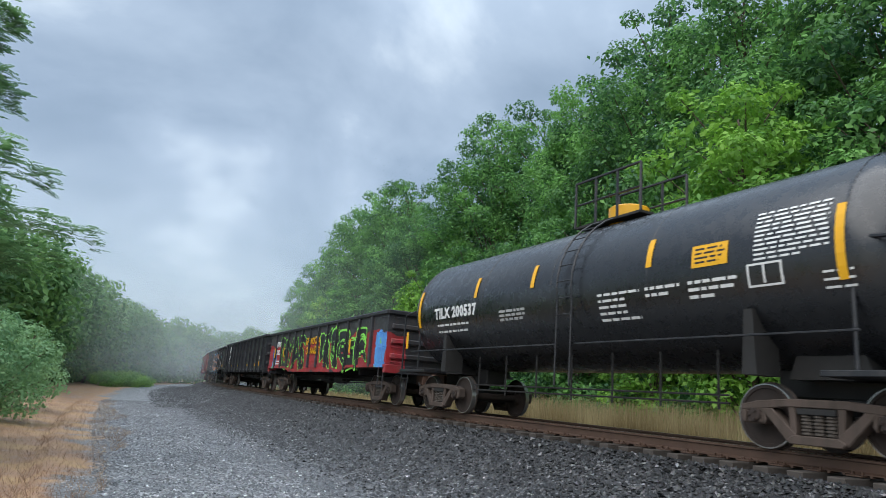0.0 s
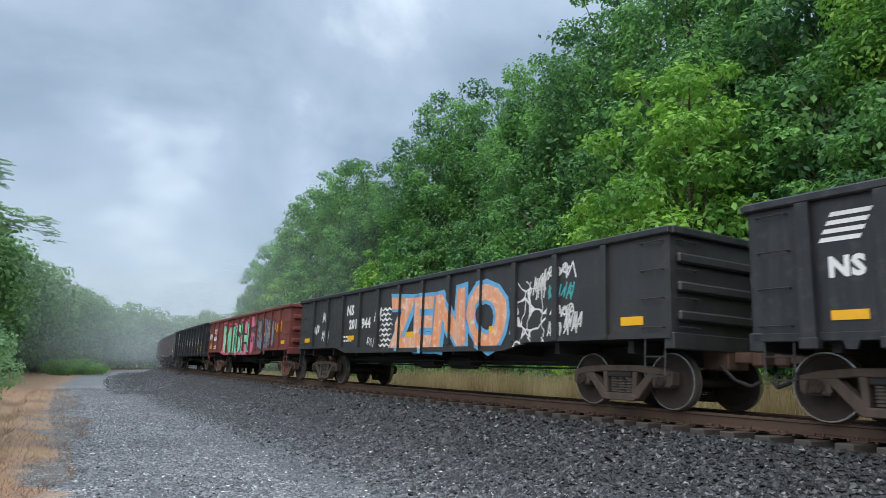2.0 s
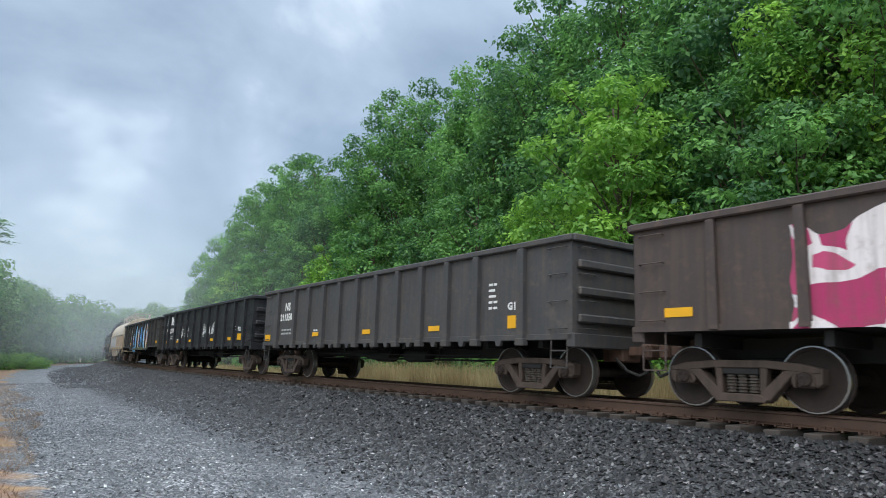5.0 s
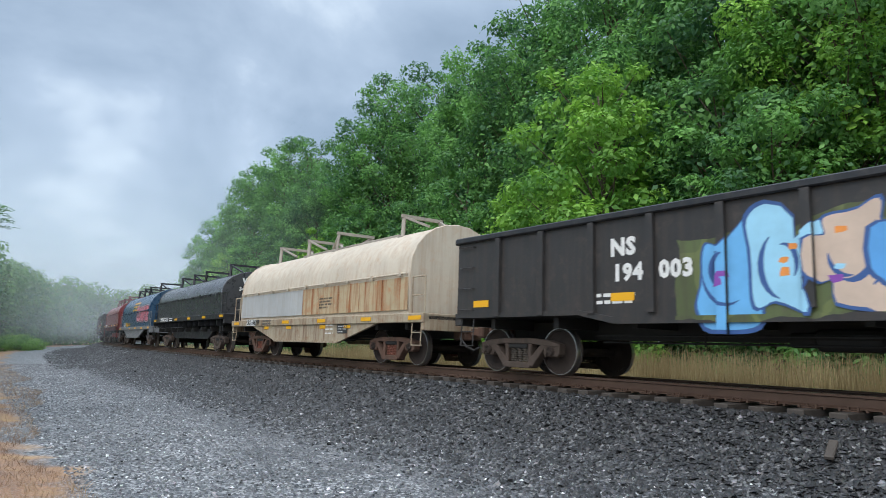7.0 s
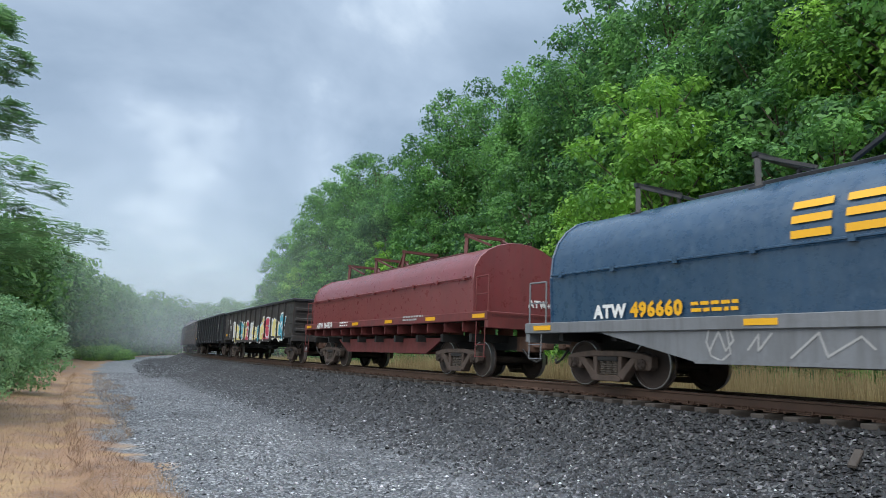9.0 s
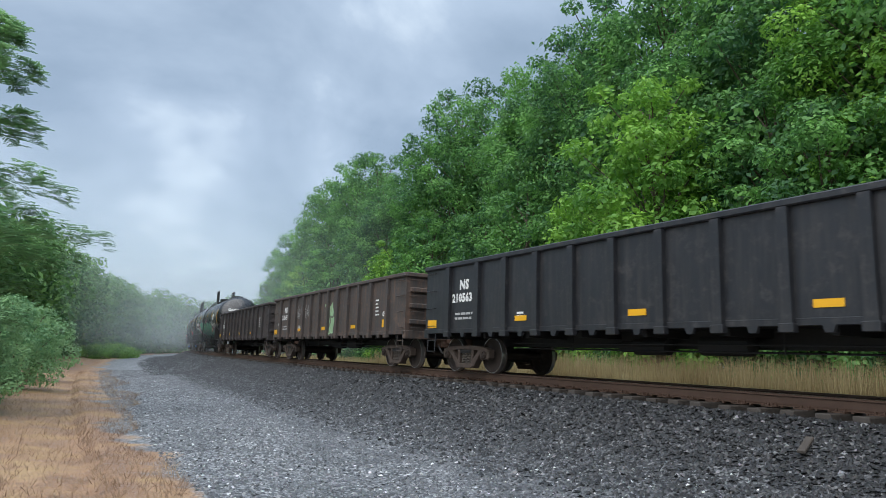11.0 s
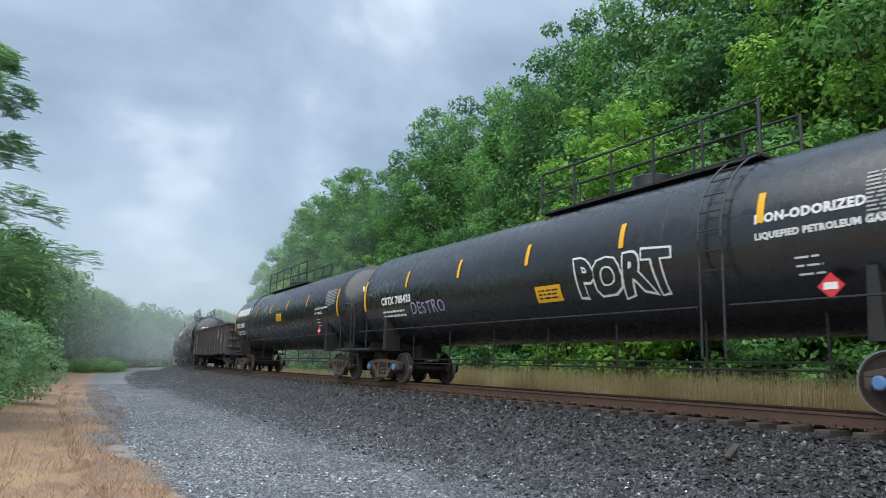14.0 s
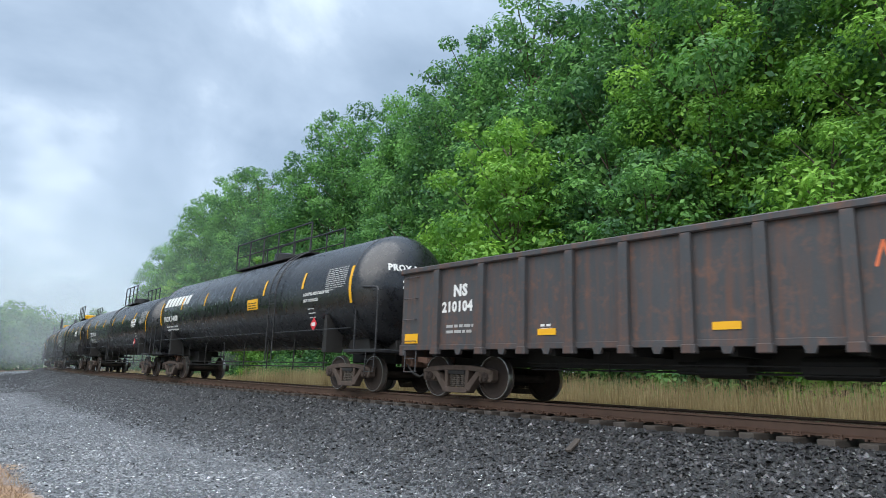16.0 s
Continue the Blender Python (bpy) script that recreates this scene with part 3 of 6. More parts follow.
def tree_kind(seed, h, spread, clumps, leaves, size, mat, low=0.25, clump_r=(1.1, 2.0), flat=0.75, trunk_r=0.22):
    """Meshes of one tree: trunk with limbs, and a crown of leaf clumps with gaps between them."""
    rng = np.random.default_rng(seed)
    cl = []
    bm = bmesh.new()
    lean = rng.normal(0, 0.03, 2) * h
    limb(bm, [(lean[0] * t * t + 0.1 * math.sin(t * 5 + seed), lean[1] * t * t, -0.6 + h * 0.92 * t) for t in np.linspace(0, 1, 7)], trunk_r, trunk_r * 0.18, 8)
    for i in range(clumps):
        t = low + (1 - low) * ((i + rng.random()) / clumps)
        env = spread * math.sqrt(max(0.03, 1 - ((t - 0.55) / 0.5) ** 2)) * rng.uniform(0.45, 1.0)
        a = i * 2.4 + rng.uniform(-0.5, 0.5)
        c = (env * math.cos(a) + lean[0] * t * t, env * math.sin(a) + lean[1] * t * t, h * t * 0.95)
        cl.append((*c, rng.uniform(*clump_r) * (1.0 if t < 0.85 else 0.75)))
        z0 = max(h * low * 0.6, c[2] - env * 0.8 - 0.8)
        tb = z0 / h
        mid = (c[0] * 0.5 + lean[0] * tb * tb * 0.5, c[1] * 0.5, (z0 + c[2]) / 2 + 0.1)
        limb(bm, [(lean[0] * tb * tb, lean[1] * tb * tb, z0), mid, c], trunk_r * 0.26, 0.02, 5)
    cl.append((lean[0], lean[1], h * 0.95, clump_r[0]))
    inner = []
    for i in range(clumps // 2):
        t = low + (0.9 - low) * (i + 0.5) / (clumps // 2)
        env = spread * math.sqrt(max(0.03, 1 - ((t - 0.55) / 0.5) ** 2))
        a = i * 2.4 + 1.0
        inner.append((0.42 * env * math.cos(a) + lean[0] * t * t, 0.42 * env * math.sin(a) + lean[1] * t * t, h * t * 0.95, 0.42 * env + 0.2))
    crown = np.concatenate([crown_points(rng, cl, leaves, size, flat), crown_points(rng, inner, leaves // 4, (size[1] * 0.9, size[1] * 1.25), flat)])
    return to_mesh("trunk", bm, BARK, 60), quads("crown", crown, mat)


def locust_kind(seed, tiers, reach):
    """A slender tree whose level branches carry feathery fronds of small paired leaflets."""
    rng = np.random.default_rng(seed)
    bm = bmesh.new()
    top = tiers[-1][0]
    limb(bm, [(0.12 * math.sin(t * 4 + seed), 0.1 * math.sin(t * 3), -0.5 + (top + 0.4) * t) for t in np.linspace(0, 1, 7)], 0.09, 0.02, 7)
    out = []
    for zt, k in tiers:
        for i in range(7):
            a = 0.897 * i + zt * 1.7 + rng.uniform(-0.25, 0.25)
            R = reach * k * rng.uniform(0.75, 1.0)
            ux, uy = math.cos(a), math.sin(a)
            path = lambda t: np.array([ux * R * t, uy * R * t, zt - 0.6 + 0.75 * math.sin(t * 2.0) - 0.25 * t * t])
            limb(bm, [path(t) for t in (0, 0.35, 0.7, 1.0)], 0.026, 0.006, 5)
            for j in range(int(34 + 80 * k)):
                t = 0.22 + 0.8 * rng.random() ** 0.75
                c = path(t) + np.array([0, 0, rng.uniform(-0.2, 0.3)])
                b = a + rng.choice((-1, 1)) * rng.uniform(0.3, 1.5)
                Lf = rng.uniform(0.2, 0.46)
                m = int(Lf / 0.026)
                q = np.linspace(0.06, 1, m)
                droop = rng.uniform(0.0, 0.16) * Lf
                line = c + np.stack([np.cos(b) * q * Lf, np.sin(b) * q * Lf, -droop * q * q], 1)
                for sgn in (-1, 1):
                    w = np.stack([-np.sin(b) * sgn * np.ones(m), np.cos(b) * sgn * np.ones(m), rng.uniform(-0.25, 0.15, m)], 1) * (0.11 * (1 - 0.55 * q))[:, None] * rng.uniform(0.7, 1.2, m)[:, None]
                    f = np.array([math.cos(b), math.sin(b), 0]) * 0.02
                    out.append(np.stack([line, line + w * 0.5 + f, line + w, line + w * 0.5 - f], 1))
    return to_mesh("trunk", bm, BARK, 60), quads("crown", np.concatenate(out), LOCUST)


def plant(kind, x, y, turn, scale, label, group, name="tree", z=None, category="tree"):
    ob = new(name)
    trunk, crown = kind
    part("trunk", trunk, None, ob)
    part("crown", crown, None, ob)
    ob.matrix_world = pose(x, y, height(x, y) if z is None else z, 0, 0, turn) @ Matrix.Diagonal((scale, scale, scale, 1))
    return tagged(ob, label, category, group)


def build_woods():
    rng = random.Random(12)
    big = [tree_kind(20 + i, 24, 5.6, 84, 33000, (0.085, 0.155), OAK, 0.12, (0.7, 1.5), 0.6) for i in range(4)]
    front = [tree_kind(40 + i, 14, 3.9, 46, 15000, (0.085, 0.16), (OAK, OAK_LIGHT)[i % 2], 0.08, (0.55, 1.15), 0.6) for i in range(4)]
    front.append(tree_kind(50, 20.5, 4.9, 76, 28000, (0.075, 0.14), OAK_LIGHT, 0.1, (0.6, 1.25), 0.6))
    # place along the track, to its right, and the height of the crown's top over the rail
    for s, d, top, k in ((-14, -20, 26, 1), (-5, -19, 27, 0), (4, -18, 27, 1), (11, -19, 28, 2), (18, -17.5, 25.5, 3), (25.5, -19, 26, 0), (33, -20.5, 24.8, 1), (41, -22, 26.0, 2), (48.5, -20, 27.2, 3), (55, -20.5, 24, 0),
                         (61, -17, 20, 1), (69, -19, 26.8, 2), (75.5, -17.5, 27.0, 3), (83, -15.5, 25.0, 0), (92, -15, 20.5, 1), (104, -14, 19.0, 2), (114, -13, 15, 3), (126, -12, 13, 0), (8, -28, 29, 3), (22, -27, 28, 0), (38, -28, 26, 1), (58, -27, 23, 2)):
        x, y, _ = on_track(s, d)
        plant(big[k], x, y, rng.uniform(0, 360), (top + 1.1) / 24.3, "tall green oak in full leaf at the wood's edge", "oaks behind the track", "oak_tree")
    # The first three, lighter in leaf, are added to brighten the dark oaks.
    for s, d, sc, k in ((-3, -15.8, 1.0, 4), (5, -15.8, 0.97, 4), (-11, -15.5, 1.0, 4), (-8, -13, 0.85, 0), (-1, -12.5, 0.8, 1), (6, -12.5, 0.85, 2), (13, -11.8, 1.06, 1), (9, -14.5, 1.0, 0), (20, -13.5, 0.8, 3), (27, -14.5, 0.95, 2), (35, -15.5, 0.9, 0), (44, -15.5, 1.0, 2), (52, -15, 0.95, 1), (60, -14.5, 0.9, 0), (69, -13.5, 1.0, 2), (80, -12.5, 1.0, 3), (92, -12, 0.95, 2), (104, -11, 0.9, 0)):
        x, y, _ = on_track(s, d)
        plant(front[k], x, y, rng.uniform(0, 360), sc, "young bright green tree before the tall oaks", "young trees behind the track", "young_tree")
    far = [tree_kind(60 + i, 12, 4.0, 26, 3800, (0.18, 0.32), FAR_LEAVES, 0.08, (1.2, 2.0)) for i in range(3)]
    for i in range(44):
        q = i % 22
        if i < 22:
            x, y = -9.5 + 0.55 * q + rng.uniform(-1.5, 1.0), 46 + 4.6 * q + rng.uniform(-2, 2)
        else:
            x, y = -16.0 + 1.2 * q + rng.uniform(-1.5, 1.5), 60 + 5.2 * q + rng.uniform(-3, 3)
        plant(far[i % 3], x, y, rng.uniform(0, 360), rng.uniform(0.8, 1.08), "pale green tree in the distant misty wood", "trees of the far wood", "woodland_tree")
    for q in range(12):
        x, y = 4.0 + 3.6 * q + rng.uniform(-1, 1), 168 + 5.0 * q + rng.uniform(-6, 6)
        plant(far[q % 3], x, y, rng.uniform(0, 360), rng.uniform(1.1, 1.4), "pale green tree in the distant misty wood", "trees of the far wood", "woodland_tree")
    locust = [locust_kind(80 + i, ((2.2, 0.45), (3.0, 0.55), (3.8, 0.7), (4.25, 0.93), (4.6, 0.85), (5.7, 0.64), (7.2, 0.44), (8.6, 0.36), (9.6, 0.2)), 4.1) for i in range(2)]
    for x, y, sc, turn in ((-4.3, 15.6, 1.0, 30), (-8.5, 24.0, 1.0, 81)):
        plant(locust[turn % 2], x, y, turn, sc, "feathery locust tree with layered light branches", "locust trees by the way", "locust_tree")
    shrub = tree_kind(90, 2.2, 1.3, 14, 5000, (0.03, 0.07), LOCUST, 0.1, (0.35, 0.6), 0.7, 0.03)
    for x, y, sc in ((-3.6, 15.5, 0.75), (-4.8, 19.0, 1.2), (-3.8, 25.0, 1.3), (-4.5, 32.0, 1.6)):
        plant(shrub, x, y, rng.uniform(0, 360), sc, "low green bush in dry grass", "bushes by the way", "bush", category="bush")
    bright = tree_kind(95, 1.6, 1.8, 16, 2600, (0.05, 0.11), OAK_LIGHT, 0.1, (0.4, 0.7), 0.6, 0.03)
    for x, y, sc in ((-1.6, 86.0, 1.0), (0.8, 92.0, 1.1), (2.6, 98.0, 0.8)):
        plant(bright, x, y, rng.uniform(0, 360), sc, "low bright green bush at the bend of the way", "bright bushes at the bend", "bush", category="bush")
    hedge = tree_kind(93, 2.6, 1.6, 16, 1900, (0.065, 0.14), OAK, 0.08, (0.5, 0.9), 0.8, 0.04)
    for i in range(64):
        x, y, _ = on_track(-16 + 3.6 * (i % 32) + rng.uniform(-1.2, 1.2), -(12.0 if i < 32 else 15.5) - 0.07 * (i % 32) - rng.uniform(0, 2.0))
        plant(hedge, x, y, rng.uniform(0, 360), rng.uniform(0.9, 1.35) * (1.0 if i < 32 else 1.5), "low green bush behind the dry reeds", "bushes behind the reeds", "bush", category="bush")


def build_mist():
    """Rain mist over the far stretch, put in as thin standing sheets across the line, each letting most light through.
    """
    mat = material("rain_mist_sheet", {
        "co": ("ShaderNodeTexCoord", {}, {}),
        "sep": ("ShaderNodeSeparateXYZ", {}, {0: ("co", "Object")}),
        "n": ("ShaderNodeTexNoise", {}, {"Vector": ("co", "Object"), "Scale": 0.06, "Detail": 3.0}),
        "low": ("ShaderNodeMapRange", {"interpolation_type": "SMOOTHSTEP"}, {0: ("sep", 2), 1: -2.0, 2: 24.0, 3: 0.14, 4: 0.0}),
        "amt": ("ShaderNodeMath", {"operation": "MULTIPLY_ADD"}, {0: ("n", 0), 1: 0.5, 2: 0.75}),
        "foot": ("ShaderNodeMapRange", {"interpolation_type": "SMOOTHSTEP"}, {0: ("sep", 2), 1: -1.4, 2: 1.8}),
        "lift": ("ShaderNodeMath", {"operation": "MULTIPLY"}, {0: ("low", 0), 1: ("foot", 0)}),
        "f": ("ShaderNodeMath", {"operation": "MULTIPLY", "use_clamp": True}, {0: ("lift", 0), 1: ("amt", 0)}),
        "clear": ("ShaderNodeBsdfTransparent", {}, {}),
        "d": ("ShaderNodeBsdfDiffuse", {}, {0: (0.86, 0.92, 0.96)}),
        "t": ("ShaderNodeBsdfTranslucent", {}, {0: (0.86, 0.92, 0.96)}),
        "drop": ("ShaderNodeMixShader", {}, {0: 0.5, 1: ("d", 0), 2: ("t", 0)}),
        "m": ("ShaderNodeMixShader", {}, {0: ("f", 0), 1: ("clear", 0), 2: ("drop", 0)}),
        "out": ("ShaderNodeOutputMaterial", {}, {0: ("m", 0)}),
    })
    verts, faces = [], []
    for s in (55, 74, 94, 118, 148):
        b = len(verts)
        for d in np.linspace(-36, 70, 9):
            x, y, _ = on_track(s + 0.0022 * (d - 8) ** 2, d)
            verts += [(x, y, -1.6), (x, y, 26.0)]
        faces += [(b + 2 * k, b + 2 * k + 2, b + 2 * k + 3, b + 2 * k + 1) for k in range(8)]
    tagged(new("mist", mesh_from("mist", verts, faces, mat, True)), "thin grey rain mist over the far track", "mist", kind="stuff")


def blades(name, count, place, size, mat, label, category, seed, lean=0.25, width=0.012):
    rng = np.random.default_rng(seed)
    out = np.empty((count, 3, 3))
    for i in range(count):
        x, y = place(rng)
        z = height(x, y) - 0.03
        h = rng.uniform(*size)
        a = rng.uniform(0, 6.28)
        w = width * rng.uniform(0.6, 1.4)
        l = rng.normal(0, lean, 2) * h
        out[i] = ((x - w * math.cos(a), y - w * math.sin(a), z), (x + w * math.cos(a), y + w * math.sin(a), z), (x + l[0], y + l[1], z + h))
    tagged(new(name, quads(name, out, mat)), label, category, kind="stuff")


def build_grass():
    def near_place(rng):
        return on_track(-10 + 38 * rng.random(), -(4.3 + 5.6 * rng.random() ** 1.3))[:2]
    blades("reeds", 34000, near_place, (1.3, 2.2), REED, "dense strip of dry straw-coloured reeds", "reeds", 5, 0.10, 0.015)

    def far_place(rng):
        return on_track(27 + 55 * rng.random() ** 1.2, -(4.4 + 9.0 * rng.random() ** 1.4))[:2]
    blades("far_reeds", 26000, far_place, (0.9, 1.6), REED, "low dry reeds farther along the track", "reeds", 7, 0.10, 0.02)

    def left_place(rng):
        y = 3.0 + 42 * rng.random() ** 1.6
        edge = 0.25 + 0.7 * noise.noise(Vector((0.4, y * 0.35, 3))) - 0.004 * y
        return edge - 0.2 - rng.random() ** 1.4 * 6.0, y
    blades("dry_grass", 32000, left_place, (0.02, 0.17), DRY_GRASS, "dry orange-brown grass beside the gravel way", "grass", 6, 0.7, 0.006)
    rng = random.Random(66)
    for x, y, hh in ((-2.6, 7.4, 0.75), (-2.2, 6.9, 0.5), (-3.1, 6.2, 0.6), (-1.9, 8.6, 0.45), (-3.4, 9.0, 0.7), (-2.7, 10.4, 0.55)):
        ob = new("dry_weed")
        bm = bmesh.new()
        limb(bm, [(0, 0, -0.04), (0.02, 0.01, hh * 0.5), (0.05, -0.02, hh)], 0.005, 0.002, 4)
        part("stem", bm, DRY_GRASS, ob)
        for k in range(7):
            z0, a, q = hh * rng.uniform(0.15, 0.7), rng.uniform(0, 6.28), hh * rng.uniform(0.2, 0.5)
            bm = bmesh.new()
            limb(bm, [(0.02, 0, z0), (0.02 + 0.35 * q * math.cos(a), 0.35 * q * math.sin(a), z0 + 0.55 * q), (0.02 + 0.5 * q * math.cos(a), 0.5 * q * math.sin(a), z0 + q)], 0.003, 0.0015, 3)
            part("twig", bm, DRY_GRASS, ob)
        ob.matrix_world = pose(x, y, height(x, y))
        tagged(ob, "bare brown weed standing in dry grass", "weed", "dry weeds by the way")


def build_scrap():
    bm = bmesh.new()
    box(bm, -0.22, 0.22, -0.05, 0.05, -0.02, 0.03, 0.01)
    for v in bm.verts:
        v.co.z += 0.03 * v.co.x
    ob = new("wood_scrap", to_mesh("wood_scrap", bm, TIE_WOOD))
    x, y = 7.4, 1.7
    ob.matrix_world = pose(x, y, height(x, y) + 0.05, 0, -18, 20)
    tagged(ob, "short dark wooden scrap lying on the ballast", "wood scrap")


def build_marker():
    x, y = 22.0, 42.0
    post = tagged(new("marker_post"), "small orange and white marker post in the reeds", "marker post")
    z = height(x, y)
    bm = bmesh.new()
    lathe(bm, [(0, 0.07), (1.75, 0.07)], 10, "Z")
    part("post", bm, WHITE, post, "white post")
    bm = bmesh.new()
    lathe(bm, [(1.75, 0.075), (2.35, 0.075), (2.4, 0.05)], 10, "Z")
    part("sleeve", bm, plain("orange_sleeve", (0.8, 0.12, 0.03), 0.5), post, "bright orange sleeve")
    post.matrix_world = pose(x, y, z)


# ---- railway cars; local x runs back along the train, y to the near side, z up from the rail ----
def wheel_mesh():
    bm = bmesh.new()
    for sgn in (1, -1):
        prof = [(0.88, 0.10), (0.90, 0.13), (0.86, 0.17), (0.845, 0.33), (0.85, 0.385), (0.865, 0.39), (0.866, 0.438), (0.864, 0.455), (0.75, 0.459), (0.735, 0.485), (0.722, 0.482), (0.722, 0.40), (0.77, 0.37), (0.79, 0.18), (0.75, 0.13), (0.70, 0.10)]
        fs = lathe(bm, [(sgn * a, r) for a, r in prof], 26, "Y")
        for i, f in enumerate(fs):
            f.material_index = 1 if 26 * 6 <= i < 26 * 8 else 0
    lathe(bm, [(-1.02, 0.075), (-0.92, 0.085), (0.92, 0.085), (1.02, 0.075)], 10, "Y")
    for sgn in (1, -1):
        lathe(bm, [(sgn * 1.0, 0.10), (sgn * 1.13, 0.10), (sgn * 1.15, 0.085)], 12, "Y")
        for k in range(3):
            a = k * 2.094
            rod(bm, (0.055 * math.cos(a), sgn * 1.14, 0.055 * math.sin(a)), (0.055 * math.cos(a), sgn * 1.175, 0.055 * math.sin(a)), 0.018, 6)
    return to_mesh("wheel_set", bm, [WHEEL_DARK, WHEEL_BRIGHT], 40)


HALF_BASE = 0.91
WHEEL_MESH = wheel_mesh()


def frame_mesh(mat):
    """One cast side frame: top chord, arched diagonals, columns, spring seat and axle pockets."""
    bm = bmesh.new()
    y0, y1 = -0.10, 0.10
    slab(bm, [(-1.12, 0.60), (-0.86, 0.66), (-0.40, 0.70), (0.40, 0.70), (0.86, 0.66), (1.12, 0.60), (1.12, 0.53), (0.80, 0.55), (0.40, 0.59), (-0.40, 0.59), (-0.80, 0.55), (-1.12, 0.53)], y0, y1)
    for sx in (1, -1):
        slab(bm, [(sx * 0.80, 0.56), (sx * 0.64, 0.57), (sx * 0.28, 0.24), (sx * 0.30, 0.13), (sx * 0.42, 0.14)], y0, y1)
        slab(bm, [(sx * 0.40, 0.62), (sx * 0.29, 0.62), (sx * 0.28, 0.22), (sx * 0.36, 0.22)], y0 + 0.015, y1 - 0.015)
        slab(bm, [(sx * 1.14, 0.60), (sx * 0.74, 0.60), (sx * 0.72, 0.40), (sx * 0.77, 0.33), (sx * 0.80, 0.52), (sx * 1.03, 0.52), (sx * 1.06, 0.34), (sx * 1.13, 0.40)], y0 + 0.01, y1 - 0.01)
        box(bm, sx * 0.92 - 0.13, sx * 0.92 + 0.13, -0.08, 0.08, 0.34, 0.56, 0.03)
    slab(bm, [(-0.36, 0.11), (0.36, 0.11), (0.42, 0.17), (0.30, 0.23), (-0.30, 0.23), (-0.42, 0.17)], y0 - 0.03, y1 + 0.03)
    bmesh.ops.bevel(bm, geom=[e for e in bm.edges if e.is_manifold and e.calc_face_angle(0) > 0.9], offset=0.012, segments=1, affect="EDGES")
    return to_mesh("side_frame", bm, mat)


def spring_mesh(mat):
    """One coil spring, as stacked turns."""
    bm = bmesh.new()
    prof = []
    for k in range(6):
        z = 0.235 + k * 0.045
        prof += [(z, 0.058), (z + 0.012, 0.078), (z + 0.030, 0.078), (z + 0.040, 0.058)]
    lathe(bm, prof, 9, "Z")
    return to_mesh("spring", bm, mat)


SPRING_DARK = plain("spring_steel", (0.09, 0.075, 0.062), 0.6, 0.2, 0.4)
SPRING_RED = plain("red_brown_spring_steel", (0.20, 0.07, 0.045), 0.6, 0.1, 0.4)
FRAMES = {}
WHEELS = []


def add_truck(car, x, rusty=False, caps=False):
    """A four-wheeled truck: bolster with side frames, springs and two turning wheel sets."""
    mat = RUST_STEEL if rusty else TRUCK_STEEL
    if rusty not in FRAMES:
        bm = bmesh.new()
        box(bm, -0.2, 0.2, -1.05, 1.05, 0.48, 0.66, 0.02)
        for sy in (1, -1):
            box(bm, -0.27, 0.27, sy * 1.03 - 0.09, sy * 1.03 + 0.09, 0.50, 0.585, 0.01)
        box(bm, -0.28, 0.28, -0.3, 0.3, 0.62, 0.76, 0.02)
        for sx in (1, -1):
            beam(bm, (sx * 0.42, -0.75, 0.36), (sx * 0.42, 0.75, 0.36), 0.08, 0.10)
            for sy in (1, -1):
                box(bm, sx * 0.38 - 0.06, sx * 0.38 + 0.1, sy * 0.755 - 0.05, sy * 0.755 + 0.05, 0.30, 0.52, 0.015)
        FRAMES[rusty] = (to_mesh("truck", bm, DARK), frame_mesh(mat), spring_mesh(SPRING_RED if rusty else SPRING_DARK))
    body, side, spring = FRAMES[rusty]
    truck = part("truck", body, None, car, "rust-brown cast truck" if rusty else "dusty grey-brown cast truck")
    truck.matrix_local = pose(x, 0, 0)
    for y in (1.03, -1.03):
        f = part("side_frame", side, None, truck)
        f.matrix_local = pose(0, y, 0)
        for x2 in (-0.17, 0.0, 0.17):
            g = part("spring", spring, None, truck)
            g.matrix_local = pose(x2, y, 0)
    for sx in (1, -1):
        w = part("wheel_set", WHEEL_MESH, None, truck)
        w.matrix_local = pose(sx * HALF_BASE, 0, WHEEL_R)
        WHEELS.append((w, car, sx * HALF_BASE))
        if caps:
            bm = bmesh.new()
            lathe(bm, [(1.135, 0.10), (1.185, 0.10), (1.20, 0.07), (1.20, 0.0)], 14, "Y", (sx * HALF_BASE, 0, WHEEL_R))
            part("bearing_cap", bm, BLUE_CAP, truck, "blue bearing cap")


def add_coupler(car, x, sgn):
    bm = bmesh.new()
    box(bm, x - 0.4 * sgn, x + 0.30 * sgn, -0.09, 0.09, 0.78, 0.95, 0.015)
    box(bm, x + 0.28 * sgn, x + 0.52 * sgn, -0.16, 0.14, 0.72, 1.0, 0.04)
    box(bm, x - 0.5 * sgn, x - 0.02 * sgn, -0.26, 0.26, 0.66, 1.05, 0.02)
    part("coupler", bm, RUST_STEEL, car, "rusty knuckle coupler")
    bm = bmesh.new()
    pipe(bm, [(x - 0.1 * sgn, 0.35, 0.72), (x + 0.15 * sgn, 0.33, 0.50), (x + 0.38 * sgn, 0.28, 0.42), (x + 0.5 * sgn, 0.2, 0.5)], 0.028, 6)
    part("air_hose", bm, DARK, car, "black rubber air hose")


